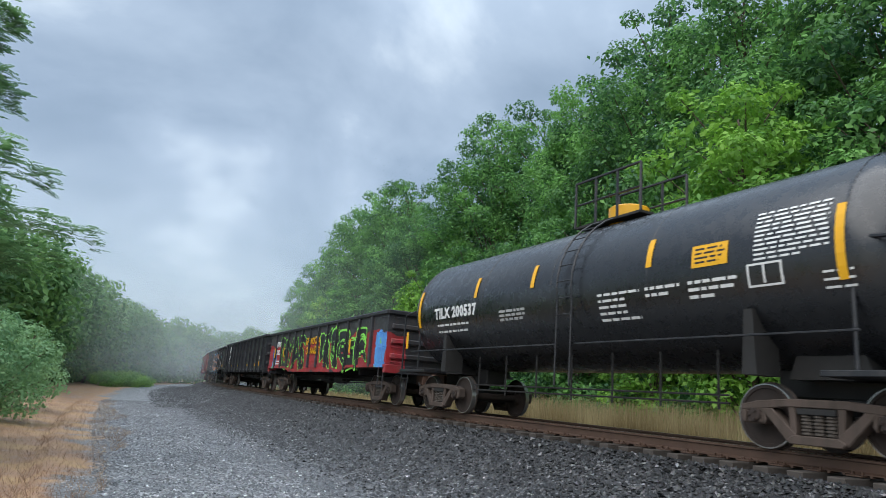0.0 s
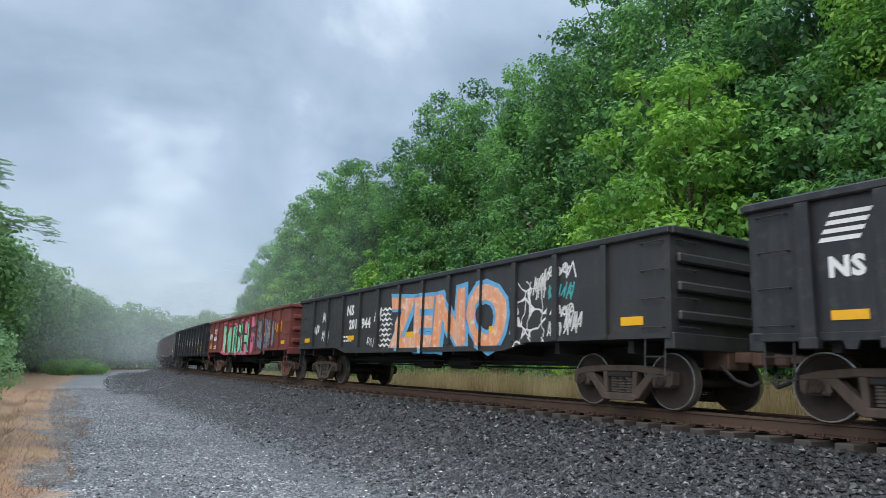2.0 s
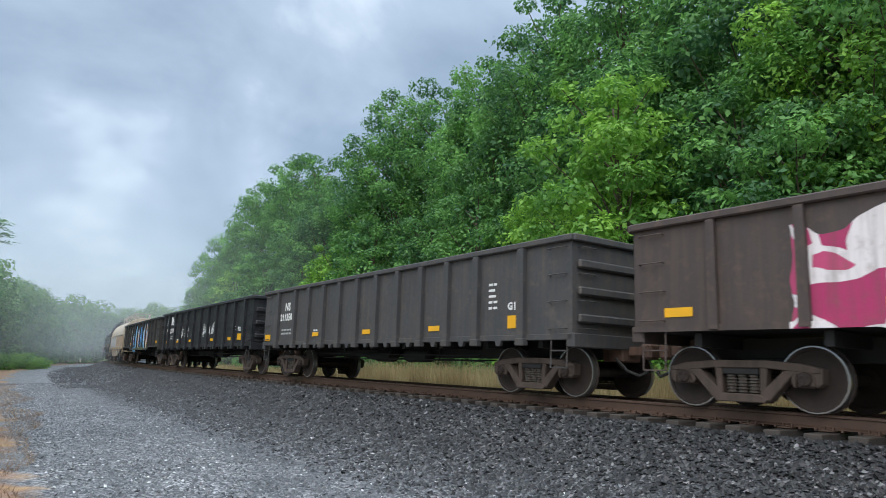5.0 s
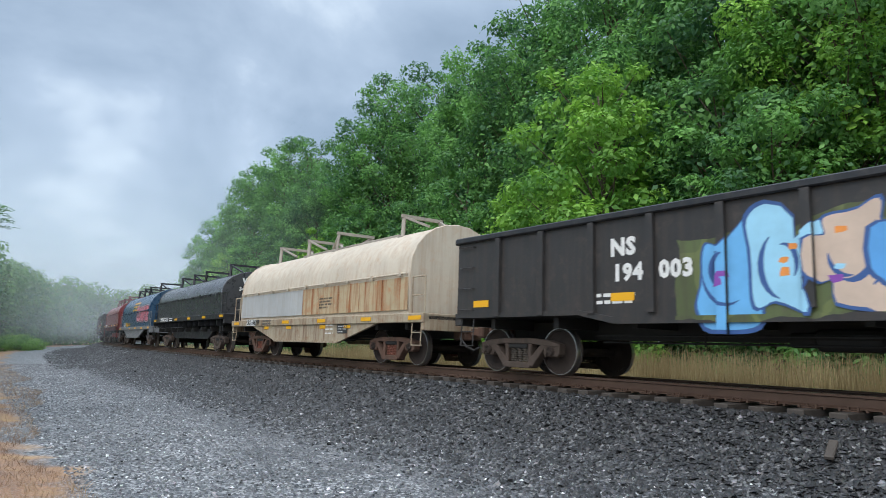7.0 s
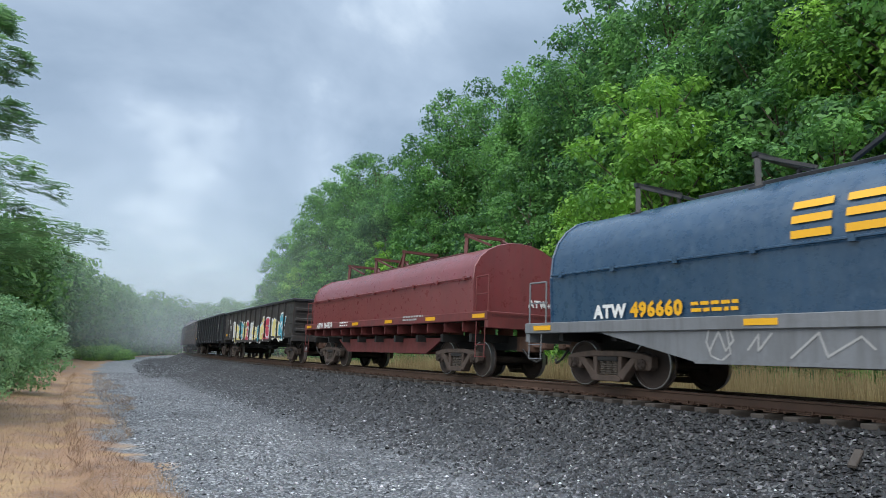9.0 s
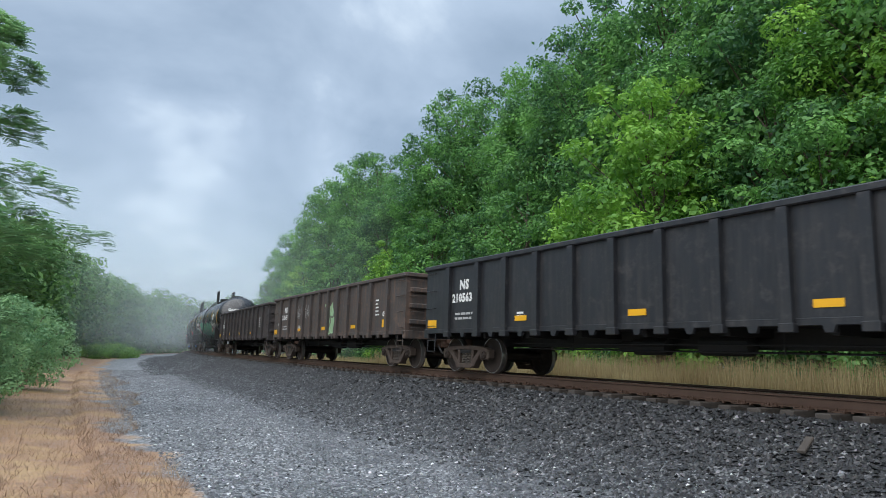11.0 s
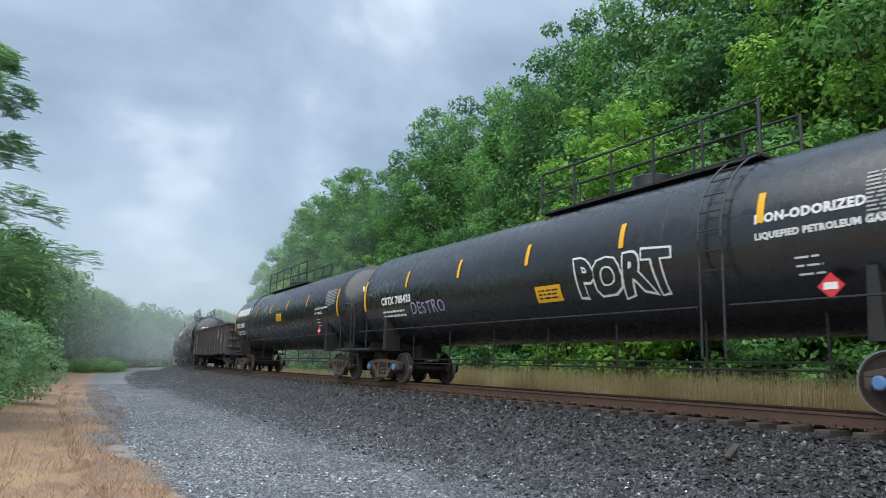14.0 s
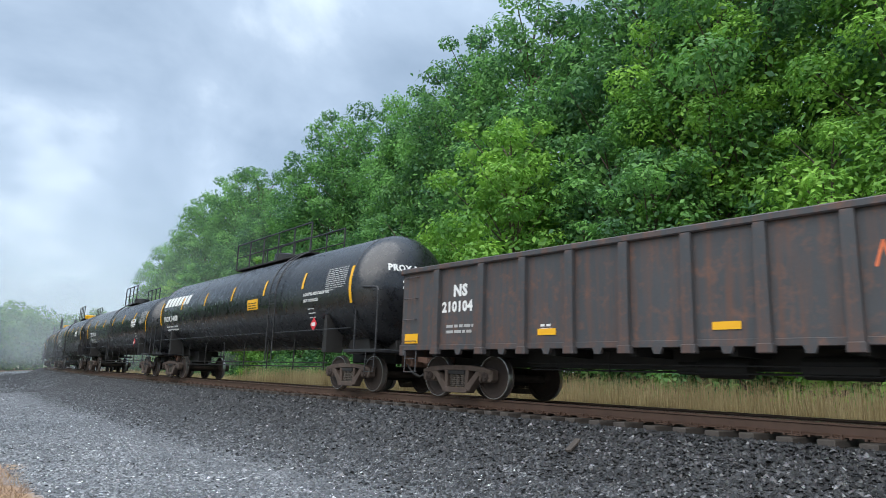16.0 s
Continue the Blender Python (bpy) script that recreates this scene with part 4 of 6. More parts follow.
def ladder(car, x, y, z0, z1, rungs, w=0.42, side=True, mat=None, name="ladder"):
    """Grab irons one over another; on a side (along x) or an end (along y)."""
    for i in range(rungs):
        z = z0 + (z1 - z0) * i / max(1, rungs - 1)
        bm = bmesh.new()
        if side:
            pipe(bm, [(x - w / 2, y, z), (x - w / 2, y + 0.07, z), (x + w / 2, y + 0.07, z), (x + w / 2, y, z)], 0.012, 5)
        else:
            sg = 1 if x > 0 else -1
            pipe(bm, [(x, y - w / 2, z), (x + 0.07 * sg, y - w / 2, z), (x + 0.07 * sg, y + w / 2, z), (x, y + w / 2, z)], 0.012, 5)
        part("grab_iron", bm, mat or BLACK, car)


def steps(car, x, y, z0, z1, mat):
    """Hanging corner steps below the side."""
    bm = bmesh.new()
    for dx in (-0.2, 0.2):
        rod(bm, (x + dx, y, z0), (x + dx, y - 0.02, z1), 0.014, 5)
    for k in range(2):
        box(bm, x - 0.2, x + 0.2, y - 0.05, y + 0.02, z0 + k * 0.3 - 0.01, z0 + k * 0.3 + 0.012)
    part("corner_step", bm, mat, car)


BEARER = to_mesh("cross_bearer", box(bmesh.new(), -0.06, 0.06, -1.35, 1.35, 0.88, 1.08), DARK)


def underframe(car, L, mat=None):
    bm = bmesh.new()
    box(bm, -L / 2 + 0.2, L / 2 - 0.2, -0.22, 0.22, 0.70, 1.05)
    part("centre_sill", bm, mat or DARK, car)
    for x in np.linspace(-L / 2 + 1.0, L / 2 - 1.0, 9):
        part("cross_bearer", BEARER, None, car).matrix_local = pose(x, 0, 0)
    bm = bmesh.new()
    lathe(bm, [(-0.5, 0.0), (-0.48, 0.16), (0.35, 0.16), (0.4, 0.11), (0.75, 0.11), (0.77, 0.0)], 12, "X", (0.6, 0.55, 0.72))
    part("brake_cylinder", bm, DARK, car)
    bm = bmesh.new()
    lathe(bm, [(-0.55, 0.0), (-0.5, 0.17), (0.5, 0.17), (0.55, 0.0)], 12, "X", (-1.2, 0.6, 0.74))
    part("air_reservoir", bm, DARK, car)
    bm = bmesh.new()
    for y, z in ((0.9, 0.74), (0.75, 0.62), (-0.8, 0.66)):
        rod(bm, (-L / 2 + 3.4, y, z), (L / 2 - 3.4, y, z + 0.03), 0.016, 5)
    for x in (-2.4, 2.6):
        rod(bm, (x, 0.8, 0.6), (x, 0.8, 1.0), 0.02, 5)
    part("brake_rod", bm, DARK, car)


def gondola(label, L, top, mat, ribs, rail_mat=None, belly=False, bottom=1.06, rusty=False, W=3.05, heavy=False, caps=False, tabs=True):
    """An open gondola: sides with ribs and top rails, ends with ladders, floor, trucks and couplers."""
    car = tagged(new("gondola_car"), label, "railway car", "cars of the train")
    rail_mat = rail_mat or mat
    h, y = L / 2, W / 2
    for sy in (1, -1):
        bm = bmesh.new()
        if belly:
            slab(bm, [(-h, bottom), (-h + 3.5, bottom), (-h + 4.3, bottom - 0.16), (h - 4.3, bottom - 0.16), (h - 3.5, bottom), (h, bottom), (h, top), (-h, top)], sy * (y - 0.01), sy * y)
        else:
            box(bm, -h, h, sy * (y - 0.012), sy * y, bottom, top)
        part("side_panel", bm, mat, car)
        bm = bmesh.new()
        box(bm, -h - 0.03, h + 0.03, sy * (y - 0.05), sy * (y + 0.085), top - 0.10, top + 0.02, 0.02)
        part("top_rail", bm, rail_mat, car)
        bm = bmesh.new()
        if belly:
            slab(bm, [(-h, bottom - 0.02), (-h + 3.5, bottom - 0.02), (-h + 4.3, bottom - 0.18), (h - 4.3, bottom - 0.18), (h - 3.5, bottom - 0.02), (h, bottom - 0.02), (h, bottom + 0.07), (h - 3.5, bottom + 0.07), (h - 4.3, bottom - 0.07), (-h + 4.3, bottom - 0.07), (-h + 3.5, bottom + 0.07), (-h, bottom + 0.07)], sy * (y - 0.06), sy * (y + 0.045))
        else:
            box(bm, -h, h, sy * (y - 0.10), sy * (y + 0.02), bottom - 0.05, bottom + 0.06, 0.008)
        part("side_sill", bm, mat, car)
    # ribs
    bm = bmesh.new()
    w, dep = (0.10, 0.10) if heavy else (0.075, 0.075)
    zb = bottom - (0.10 if heavy else 0.0)
    slab(bm, [(-w, zb), (w, zb), (w * 0.85, top - 0.10), (-w * 0.85, top - 0.10)], 0.0, dep)
    if heavy:
        box(bm, -w * 1.2, w * 1.2, -0.02, dep + 0.015, zb - 0.05, zb + 0.09, 0.01)
    rib = to_mesh("rib", bm, mat)
    for x in ribs:
        for sy in (1, -1):
            r = part("rib", rib, None, car)
            r.matrix_local = pose(x, sy * y, 0, 0, 0, 0 if sy > 0 else 180)
    if heavy and tabs:
        bm = bmesh.new()
        slab(bm, [(-0.10, bottom - 0.04), (0.10, bottom - 0.04), (0.06, bottom - 0.15), (-0.06, bottom - 0.15)], -0.04, 0.03)
        tab = to_mesh("sill_gusset", bm, mat)
        for a, b in zip(ribs, ribs[1:]):
            t = part("sill_gusset", tab, None, car)
            t.matrix_local = pose((a + b) / 2, y, 0)
    # ends with corrugations
    for sx in (1, -1):
        bm = bmesh.new()
        box(bm, sx * (h - 0.012), sx * h, -y, y, bottom - 0.1, top)
        part("end_panel", bm, mat, car)
        for k in range(3):
            bm = bmesh.new()
            z = bottom + 0.25 + k * (top - bottom - 0.35) / 3
            box(bm, sx * h, sx * (h + 0.09), -y + 0.1, y - 0.1, z, z + 0.16, 0.03)
            part("end_rib", bm, mat, car)
        bm = bmesh.new()
        box(bm, sx * (h - 0.02), sx * (h + 0.10), -y - 0.04, y + 0.04, top - 0.11, top + 0.02, 0.02)
        part("end_top_rail", bm, rail_mat, car)
        bm = bmesh.new()
        box(bm, sx * (h - 0.14), sx * (h + 0.05), -y - 0.02, y + 0.02, bottom - 0.18, bottom + 0.07, 0.015)
        part("end_sill", bm, mat, car)
        add_coupler(car, sx * (h + 0.05), sx)
        ladder(car, sx * h, y - 0.35, bottom + 0.15, top - 0.2, 4, 0.4, False, mat)
        ladder(car, sx * (h - 0.35), y, bottom + 0.15, top - 0.2, 4, 0.42, True, mat)
        steps(car, sx * (h - 0.35), y, 0.52, bottom, mat)
        add_truck(car, sx * (h - 1.5), rusty, caps)
    bm = bmesh.new()
    lathe(bm, [(-h - 0.32, 0.03), (-h - 0.32, 0.26), (-h - 0.30, 0.28), (-h - 0.28, 0.26), (-h - 0.28, 0.03)], 16, "X", (0, -0.55, top - 0.55))
    part("brake_wheel", bm, DARK, car)
    bm = bmesh.new()
    box(bm, -h + 0.01, h - 0.01, -y + 0.01, y - 0.01, bottom - 0.02, bottom + 0.04)
    part("floor_plate", bm, DARK, car)
    underframe(car, L)
    return car


def flat_skin(W):
    return lambda x, z: (x, W / 2 + 0.007, z)


def shell_skin(r, zc):
    return lambda x, z: (x, math.sqrt(max(0.0, (r + 0.008) ** 2 - (z - zc) ** 2)), z)


def rail_loop(bm, x0, x1, y, z0, z1, posts, r=0.018):
    pipe(bm, [(x0, y, z0), (x0, y, z1), (x1, y, z1), (x1, y, z0)], r, 6)
    rod(bm, (x0, y, (z0 + z1) / 2), (x1, y, (z0 + z1) / 2), r * 0.8, 5)
    for k in range(1, posts):
        x = x0 + (x1 - x0) * k / posts
        rod(bm, (x, y, z0), (x, y, z1), r, 5)


def tank(label, L, r, zc, mat, platform=1.0, dome=None, marks=(), walk_top=False, caps=False, mid=0.0, span=None):
    """A tank car: shell with domed heads on saddles, mid ladder and platform with railing, side rails, trucks."""
    car = tagged(new("tank_car"), label, "railway car", "cars of the train")
    h = L / 2
    bm = bmesh.new()
    prof = []
    head = r * 0.5
    for k in range(8):
        a = k / 7 * math.pi / 2
        prof.append((-h + head * (1 - math.sin(a)), max(0.02, r * math.cos(a))))
    prof = sorted(prof)
    prof = prof + [(-x, q) for x, q in reversed(prof)]
    lathe(bm, prof, 48, "X", (0, 0, zc))
    part("tank_shell", bm, mat, car, smooth=35)
    skin = shell_skin(r, zc)
    for x in (-h + head, -h + head + (L - 2 * head) * 0.28, 0.0, h - head - (L - 2 * head) * 0.28, h - head):
        bm = bmesh.new()
        lathe(bm, [(x - 0.02, r + 0.001), (x - 0.015, r + 0.007), (x + 0.015, r + 0.007), (x + 0.02, r + 0.001)], 48, "X", (0, 0, zc), False)
        part("weld_seam", bm, mat, car, smooth=35)
    zt = zc + r
    bm = bmesh.new()
    a0, a1 = span or (mid - 1.15 * platform, mid + 1.15 * platform)
    box(bm, a0, a1, -0.62, 0.62, zt - 0.02, zt + 0.03)
    part("top_platform", bm, DARK, car, "grating platform on the tank top")
    for y in (0.62, -0.62):
        bm = bmesh.new()
        rail_loop(bm, a0, a1, y, zt, zt + 1.0, max(3, round((a1 - a0) / 1.2)), 0.03)
        part("safety_railing", bm, BLACK, car)
    bm = bmesh.new()
    lathe(bm, [(zt - 0.05, 0.42), (zt + 0.34, 0.42), (zt + 0.37, 0.38), (zt + 0.38, 0.05)], 18, "Z", ((a0 + a1) / 2, 0, 0))
    part("valve_housing", bm, dome or BLACK, car, "yellow valve housing" if dome else "", smooth=40)
    if walk_top:
        bm = bmesh.new()
        box(bm, -h + 1.0, h - 1.0, -0.3, 0.3, zt + 0.02, zt + 0.08)
        part("running_board", bm, DARK, car)
    # mid ladder on the curved side
    bm = bmesh.new()
    for dx in (-0.22, 0.22):
        pts = [(mid + dx, math.sin(a) * (r + 0.12), zc + math.cos(a) * (r + 0.12)) for a in np.linspace(0.35, 1.75, 9)]
        pipe(bm, pts + [(mid + dx, r + 0.1, 0.75)], 0.02, 5)
    part("ladder_rail", bm, BLACK, car)
    for a in np.linspace(0.5, 1.9, 8):
        bm = bmesh.new()
        y = math.sin(a) * (r + 0.12) if a < 1.75 else r + 0.1
        rod(bm, (mid - 0.22, y, zc + math.cos(a) * (r + 0.12)), (mid + 0.22, y, zc + math.cos(a) * (r + 0.12)), 0.013, 5)
        part("ladder_rung", bm, BLACK, car)
    bm = bmesh.new()
    zr = zc - r * 0.72
    for x0, x1 in ((-h + 0.6, mid - 0.3), (mid + 0.3, h - 0.6)):
        rod(bm, (x0, r + 0.05, zr), (x1, r + 0.05, zr), 0.018, 6)
    part("side_handrail", bm, BLACK, car)
    bm = bmesh.new()
    for z in (0.72, 0.60):
        rod(bm, (-h + 3.0, 0.9, z), (h - 3.0, 0.9, z), 0.018, 5)
    for x in np.linspace(-h + 3.2, h - 3.2, 7):
        rod(bm, (x, 0.9, 0.5), (x, 0.9, zc - r * 0.78), 0.022, 5)
    part("brake_rigging", bm, DARK, car)
    for sx in (1, -1):
        bm = bmesh.new()
        xt = sx * (h - 1.5)
        box(bm, xt - 1.1, xt + 1.1, -0.3, 0.3, 0.74, zc - r + 0.2, 0.02)
        slab(bm, [(xt - 0.6, 0.98), (xt + 0.6, 0.98), (xt + 0.45, zc - r * 0.8), (xt - 0.45, zc - r * 0.8)], -r * 0.5, r * 0.5)
        slab(bm, [(xt - 0.75 * sx - 0.12, 1.0), (xt - 0.75 * sx + 0.12, 1.0), (xt - 0.75 * sx + 0.07, zc - 0.7), (xt - 0.75 * sx - 0.07, zc - 0.7)], r * 0.6, r * 0.93)
        part("saddle", bm, DARK, car)
        bm = bmesh.new()
        box(bm, sx * (h - 1.2), sx * (h + 0.35), -1.45, 1.45, 0.98, 1.06, 0.01)
        part("end_platform", bm, BLACK, car)
        for y in (1.4, -1.4):
            bm = bmesh.new()
            pipe(bm, [(sx * (h - 0.75), y, 1.04), (sx * (h - 0.75), y, 2.62), (sx * (h - 0.68), y, 2.7), (sx * (h + 0.2), y, 2.62), (sx * (h + 0.28), y, 2.52), (sx * (h + 0.28), y, 1.04)], 0.028, 6)
            part("end_railing", bm, BLACK, car)
        steps(car, sx * (h + 0.05), 1.42, 0.5, 1.0, BLACK)
        add_coupler(car, sx * (h + 0.3), sx)
        add_truck(car, sx * (h - 1.5), False, caps)
    for k, x in enumerate(marks):
        big = k in (0, len(marks) - 1)
        z0, z1 = (zc - 0.45, zc + 0.55) if big else (zc + 0.12, zc + 0.62)
        x = min(max(x, -h + head + 0.05), h - head - 0.05)
        patch(car, skin, x - 0.06, x + 0.06, z0, z1, YELLOW, "reflector", 6)
    return car, skin


def coil(label, L, hood_mat, body_mat, trough, rack_mat, top=3.5, W=3.0):
    """A covered coil car: barrel hood on a deep or straight frame, roof brackets, end platforms and trucks."""
    car = tagged(new("coil_car"), label, "railway car", "cars of the train")
    h, y = L / 2, W / 2
    top += 0.12 if trough else 0.0
    hx, eave, deck = h - 0.75, 2.2 if trough else 2.45, 1.2 if trough else 1.55
    bm = bmesh.new()
    outline = [(y - 0.10, deck + 0.05), (y - 0.06, eave)]
    for k in range(13):
        a = k / 12 * math.pi
        outline.append(((y - 0.06) * math.cos(a), eave + (top - eave) * math.sin(a) ** 0.85 if 0 < k < 12 else eave))
    outline.append((-y + 0.10, deck + 0.05))
    rows = []
    for x in (-hx, -hx + 0.001, hx - 0.001, hx):
        rows.append([bm.verts.new((x, p, z)) for p, z in outline])
    n = len(outline)
    for a, b in zip(rows, rows[1:]):
        for k in range(n - 1):
            bm.faces.new((a[k], a[k + 1], b[k + 1], b[k]))
    bm.faces.new(rows[0])
    bm.faces.new(rows[-1])
    bmesh.ops.recalc_face_normals(bm, faces=bm.faces)
    part("hood", bm, hood_mat, car, smooth=40)
    bm = bmesh.new()
    for sy in (1, -1):
        pipe(bm, [(-hx + 0.1, sy * (y - 0.01), eave + 0.06), (hx - 0.1, sy * (y - 0.01), eave + 0.06)], 0.025, 6)
        for x in np.linspace(-hx + 0.4, hx - 0.4, 9):
            box(bm, x - 0.05, x + 0.05, sy * (y - 0.08), sy * (y + 0.02), eave + 0.0, eave + 0.1)
    part("hood_seam", bm, hood_mat, car)
    for x in (-hx + 0.03, hx - 0.03):
        bm = bmesh.new()
        pts = [(x, p * 1.004, z + 0.004) for p, z in outline]
        pipe(bm, pts, 0.03, 5)
        part("hood_edge", bm, hood_mat, car)
    bm = bmesh.new()
    box(bm, -hx * 0.55, hx * 0.55, -0.18, 0.18, top - 0.02, top + 0.09, 0.01)
    part("roof_ridge", bm, rack_mat, car)
    for x, lean in ((-hx * 0.72, 1), (-0.35, -1), (hx * 0.30, 1), (hx * 0.72, 1)):
        for sy in (1, -1):
            bm = bmesh.new()
            beam(bm, (x, sy * 0.66, top - 0.2), (x + 0.05 * lean, sy * 0.60, top + 0.44), 0.10, 0.07)
            beam(bm, (x + 0.05 * lean, sy * 0.60, top + 0.42), (x - 0.85 * lean, sy * 0.36, top + 0.06), 0.07, 0.06)
            box(bm, x - 0.14, x + 0.14, sy * 0.66 - 0.10, sy * 0.66 + 0.10, top - 0.24, top - 0.14, 0.01)
            part("bracket_leg", bm, rack_mat, car)
        bm = bmesh.new()
        beam(bm, (x + 0.05 * lean, -0.68, top + 0.44), (x + 0.05 * lean, 0.68, top + 0.44), 0.09, 0.09)
        part("roof_bracket", bm, rack_mat, car)
    for sy in (1, -1):
        bm = bmesh.new()
        box(bm, -h, h, sy * (y - 0.14), sy * (y + 0.03), deck - 0.16, deck + 0.06, 0.012)
        part("side_sill", bm, body_mat, car)
        if trough:
            bm = bmesh.new()
            slab(bm, [(-h + 2.2, deck - 0.15), (-h + 4.5, 0.52), (h - 4.5, 0.52), (h - 2.2, deck - 0.15)], sy * (y - 0.10), sy * (y - 0.02))
            part("trough_side", bm, body_mat, car)
            bm = bmesh.new()
            slab(bm, [(-h + 4.5, 0.50), (h - 4.5, 0.50), (h - 4.5, 0.56), (-h + 4.5, 0.56)], sy * (y - 0.16), sy * (y + 0.02))
            part("trough_flange", bm, body_mat, car)
        else:
            for x in np.linspace(-h + 1.2, h - 1.2, 13):
                bm = bmesh.new()
                slab(bm, [(x - 0.02, deck - 0.16), (x + 0.02, deck - 0.16), (x + 0.02, deck - 0.42), (x - 0.02, deck - 0.42)], sy * (y - 0.55), sy * (y - 0.03))
                part("bracket", bm, body_mat, car)
            bm = bmesh.new()
            slab(bm, [(-h + 2.9, 1.0), (-h + 3.9, 0.55), (h - 3.9, 0.55), (h - 2.9, 1.0)], sy * 1.0, sy * 1.07)
            part("centre_trough", bm, body_mat, car)
    bm = bmesh.new()
    box(bm, -h, h, -y + 0.14, y - 0.14, deck - 0.08, deck + 0.0)
    part("deck", bm, DARK, car)
    underframe(car, L)
    for sx in (1, -1):
        bm = bmesh.new()
        box(bm, sx * (h - 0.10), sx * h, -y, y, deck - 0.35, deck + 0.06, 0.015)
        part("end_sill", bm, body_mat, car)
        for yy in (y - 0.06, -y + 0.06):
            bm = bmesh.new()
            pipe(bm, [(sx * (h - 0.62), yy, deck), (sx * (h - 0.62), yy, deck + 0.95), (sx * (h - 0.06), yy, deck + 0.95), (sx * (h - 0.06), yy, deck)], 0.02, 6)
            rod(bm, (sx * (h - 0.62), yy, deck + 0.5), (sx * (h - 0.06), yy, deck + 0.5), 0.016, 5)
            part("end_railing", bm, body_mat, car)
        steps(car, sx * (h - 0.32), y, 0.5, deck - 0.1, body_mat)
        add_coupler(car, sx * h, sx)
        add_truck(car, sx * (h - 2.1), trough and rack_mat is not BLACK)
    skin = lambda x, z: (x, y + 0.037, z)
    for x in (-h + 0.35, -4.15, -1.38, 1.38, h - 0.6):
        patch(car, skin, x - 0.28, x + 0.28, deck - 0.10, deck, YELLOW)
    return car, skin


# ---- the train, from its head end backwards: (start, end) of each body along the train ----
CARS = []


def place(car, u0, u1):
    CARS.append((car, (u0 + u1) / 2))


def even(L, n, inset=0.75):
    return [(-L / 2 + inset) + (L - 2 * inset) * i / (n - 1) for i in range(n)]


def logo(car, skin, x, z, s):
    """A railway's emblem as plain white slanted shapes."""
    vs, fs = [], []
    def quad(pts):
        b = len(vs)
        vs.extend(skin(x - u * s, z + v * s) for u, v in pts)
        fs.append(tuple(range(b, b + len(pts))))
    for k in range(4):
        quad([(0.0 + 0.06 * k, 0.02 + 0.13 * k), (0.62 + 0.06 * k, 0.02 + 0.13 * k), (0.66 + 0.06 * k, 0.09 + 0.13 * k), (0.04 + 0.06 * k, 0.09 + 0.13 * k)])
    quad([(1.3, 0.0), (1.72, 0.0), (2.02, 0.34), (1.68, 0.55), (1.3, 0.55), (1.42, 0.3)])
    quad([(1.82, 0.0), (2.45, 0.0), (2.6, 0.28), (2.3, 0.55), (2.12, 0.55), (2.16, 0.3)])
    return tagged(part("emblem", mesh_from("emblem", vs, fs, WHITE), None, car, "white painted emblem"), kind="stuff")


def heavy_gondola(u0, u1, number, label, mat, tags=0, seed=0, top=2.88, emblem=True, caps=False, orange=YELLOW):
    L = (u1 - u0)
    h = L / 2
    rest = h - 3.2 + h - 0.85
    if emblem:
        ribs = [-h + 0.85 + rest * i / 9 for i in range(10)] + [h - 1.75, h - 0.8]
    else:
        ribs = [-h + 1.3] + [-h + 2.72 + (L - 5.44) * i / 9 for i in range(10)] + [h - 1.3]
    car = gondola(label, L, top, mat, ribs, heavy=True, caps=caps)
    skin = flat_skin(3.05)
    gap = ribs[1] - ribs[0]
    h = L / 2
    if emblem:
        logo(car, skin, h - 0.95, top - 0.66, 0.8)
        lettering(car, skin, h - 1.05, top - 1.08, "NS", 0.34)
        lettering(car, skin, h - 1.93, top - 1.08, number, 0.34)
        bars(car, skin, h - 1.95, top - 1.3, [0.8, 0.75], seed=seed, h=0.06, gap=0.12)
    else:
        lettering(car, skin, h - 1.8, top - 0.72, "NS", 0.34)
        lettering(car, skin, h - 1.44, top - 1.05, number, 0.3)
        bars(car, skin, h - 1.6, top - 1.4, [0.85, 0.8], seed=seed, h=0.06, gap=0.12)
        patch(car, skin, h - 0.62, h - 0.14, 1.16, 1.38, orange)
    bars(car, skin, -h + 2.35, top - 0.75, [0.25, 0.2, 0.25, 0.3, 0.3], WHITE, seed=seed + 1, h=0.05, gap=0.12)
    lettering(car, skin, -h + 1.75, 1.62, "G12", 0.2)
    patch(car, skin, -h + 1.25, -h + 1.75, 1.25, 1.50, orange)
    for k in (0, 2, 4, 7, 9) if emblem else (2, 5, 8):
        x = (ribs[11 - k] + ribs[10 - k]) / 2
        patch(car, skin, x - 0.22, x + 0.22, 1.26, 1.38, orange)
    bars(car, skin, (ribs[9] + ribs[8]) / 2 + 0.15, 1.42, [0.28, 0.28], WHITE, seed=seed + 2)
    for k in range(tags):
        x = (ribs[9 - k] + ribs[8 - k]) / 2
        scrawl(car, skin, x + gap * 0.36, 1.5, gap * 0.7, 0.55 + 0.05 * (k % 3), seed * 10 + k)
    place(car, u0, u1)
    return car, skin, ribs


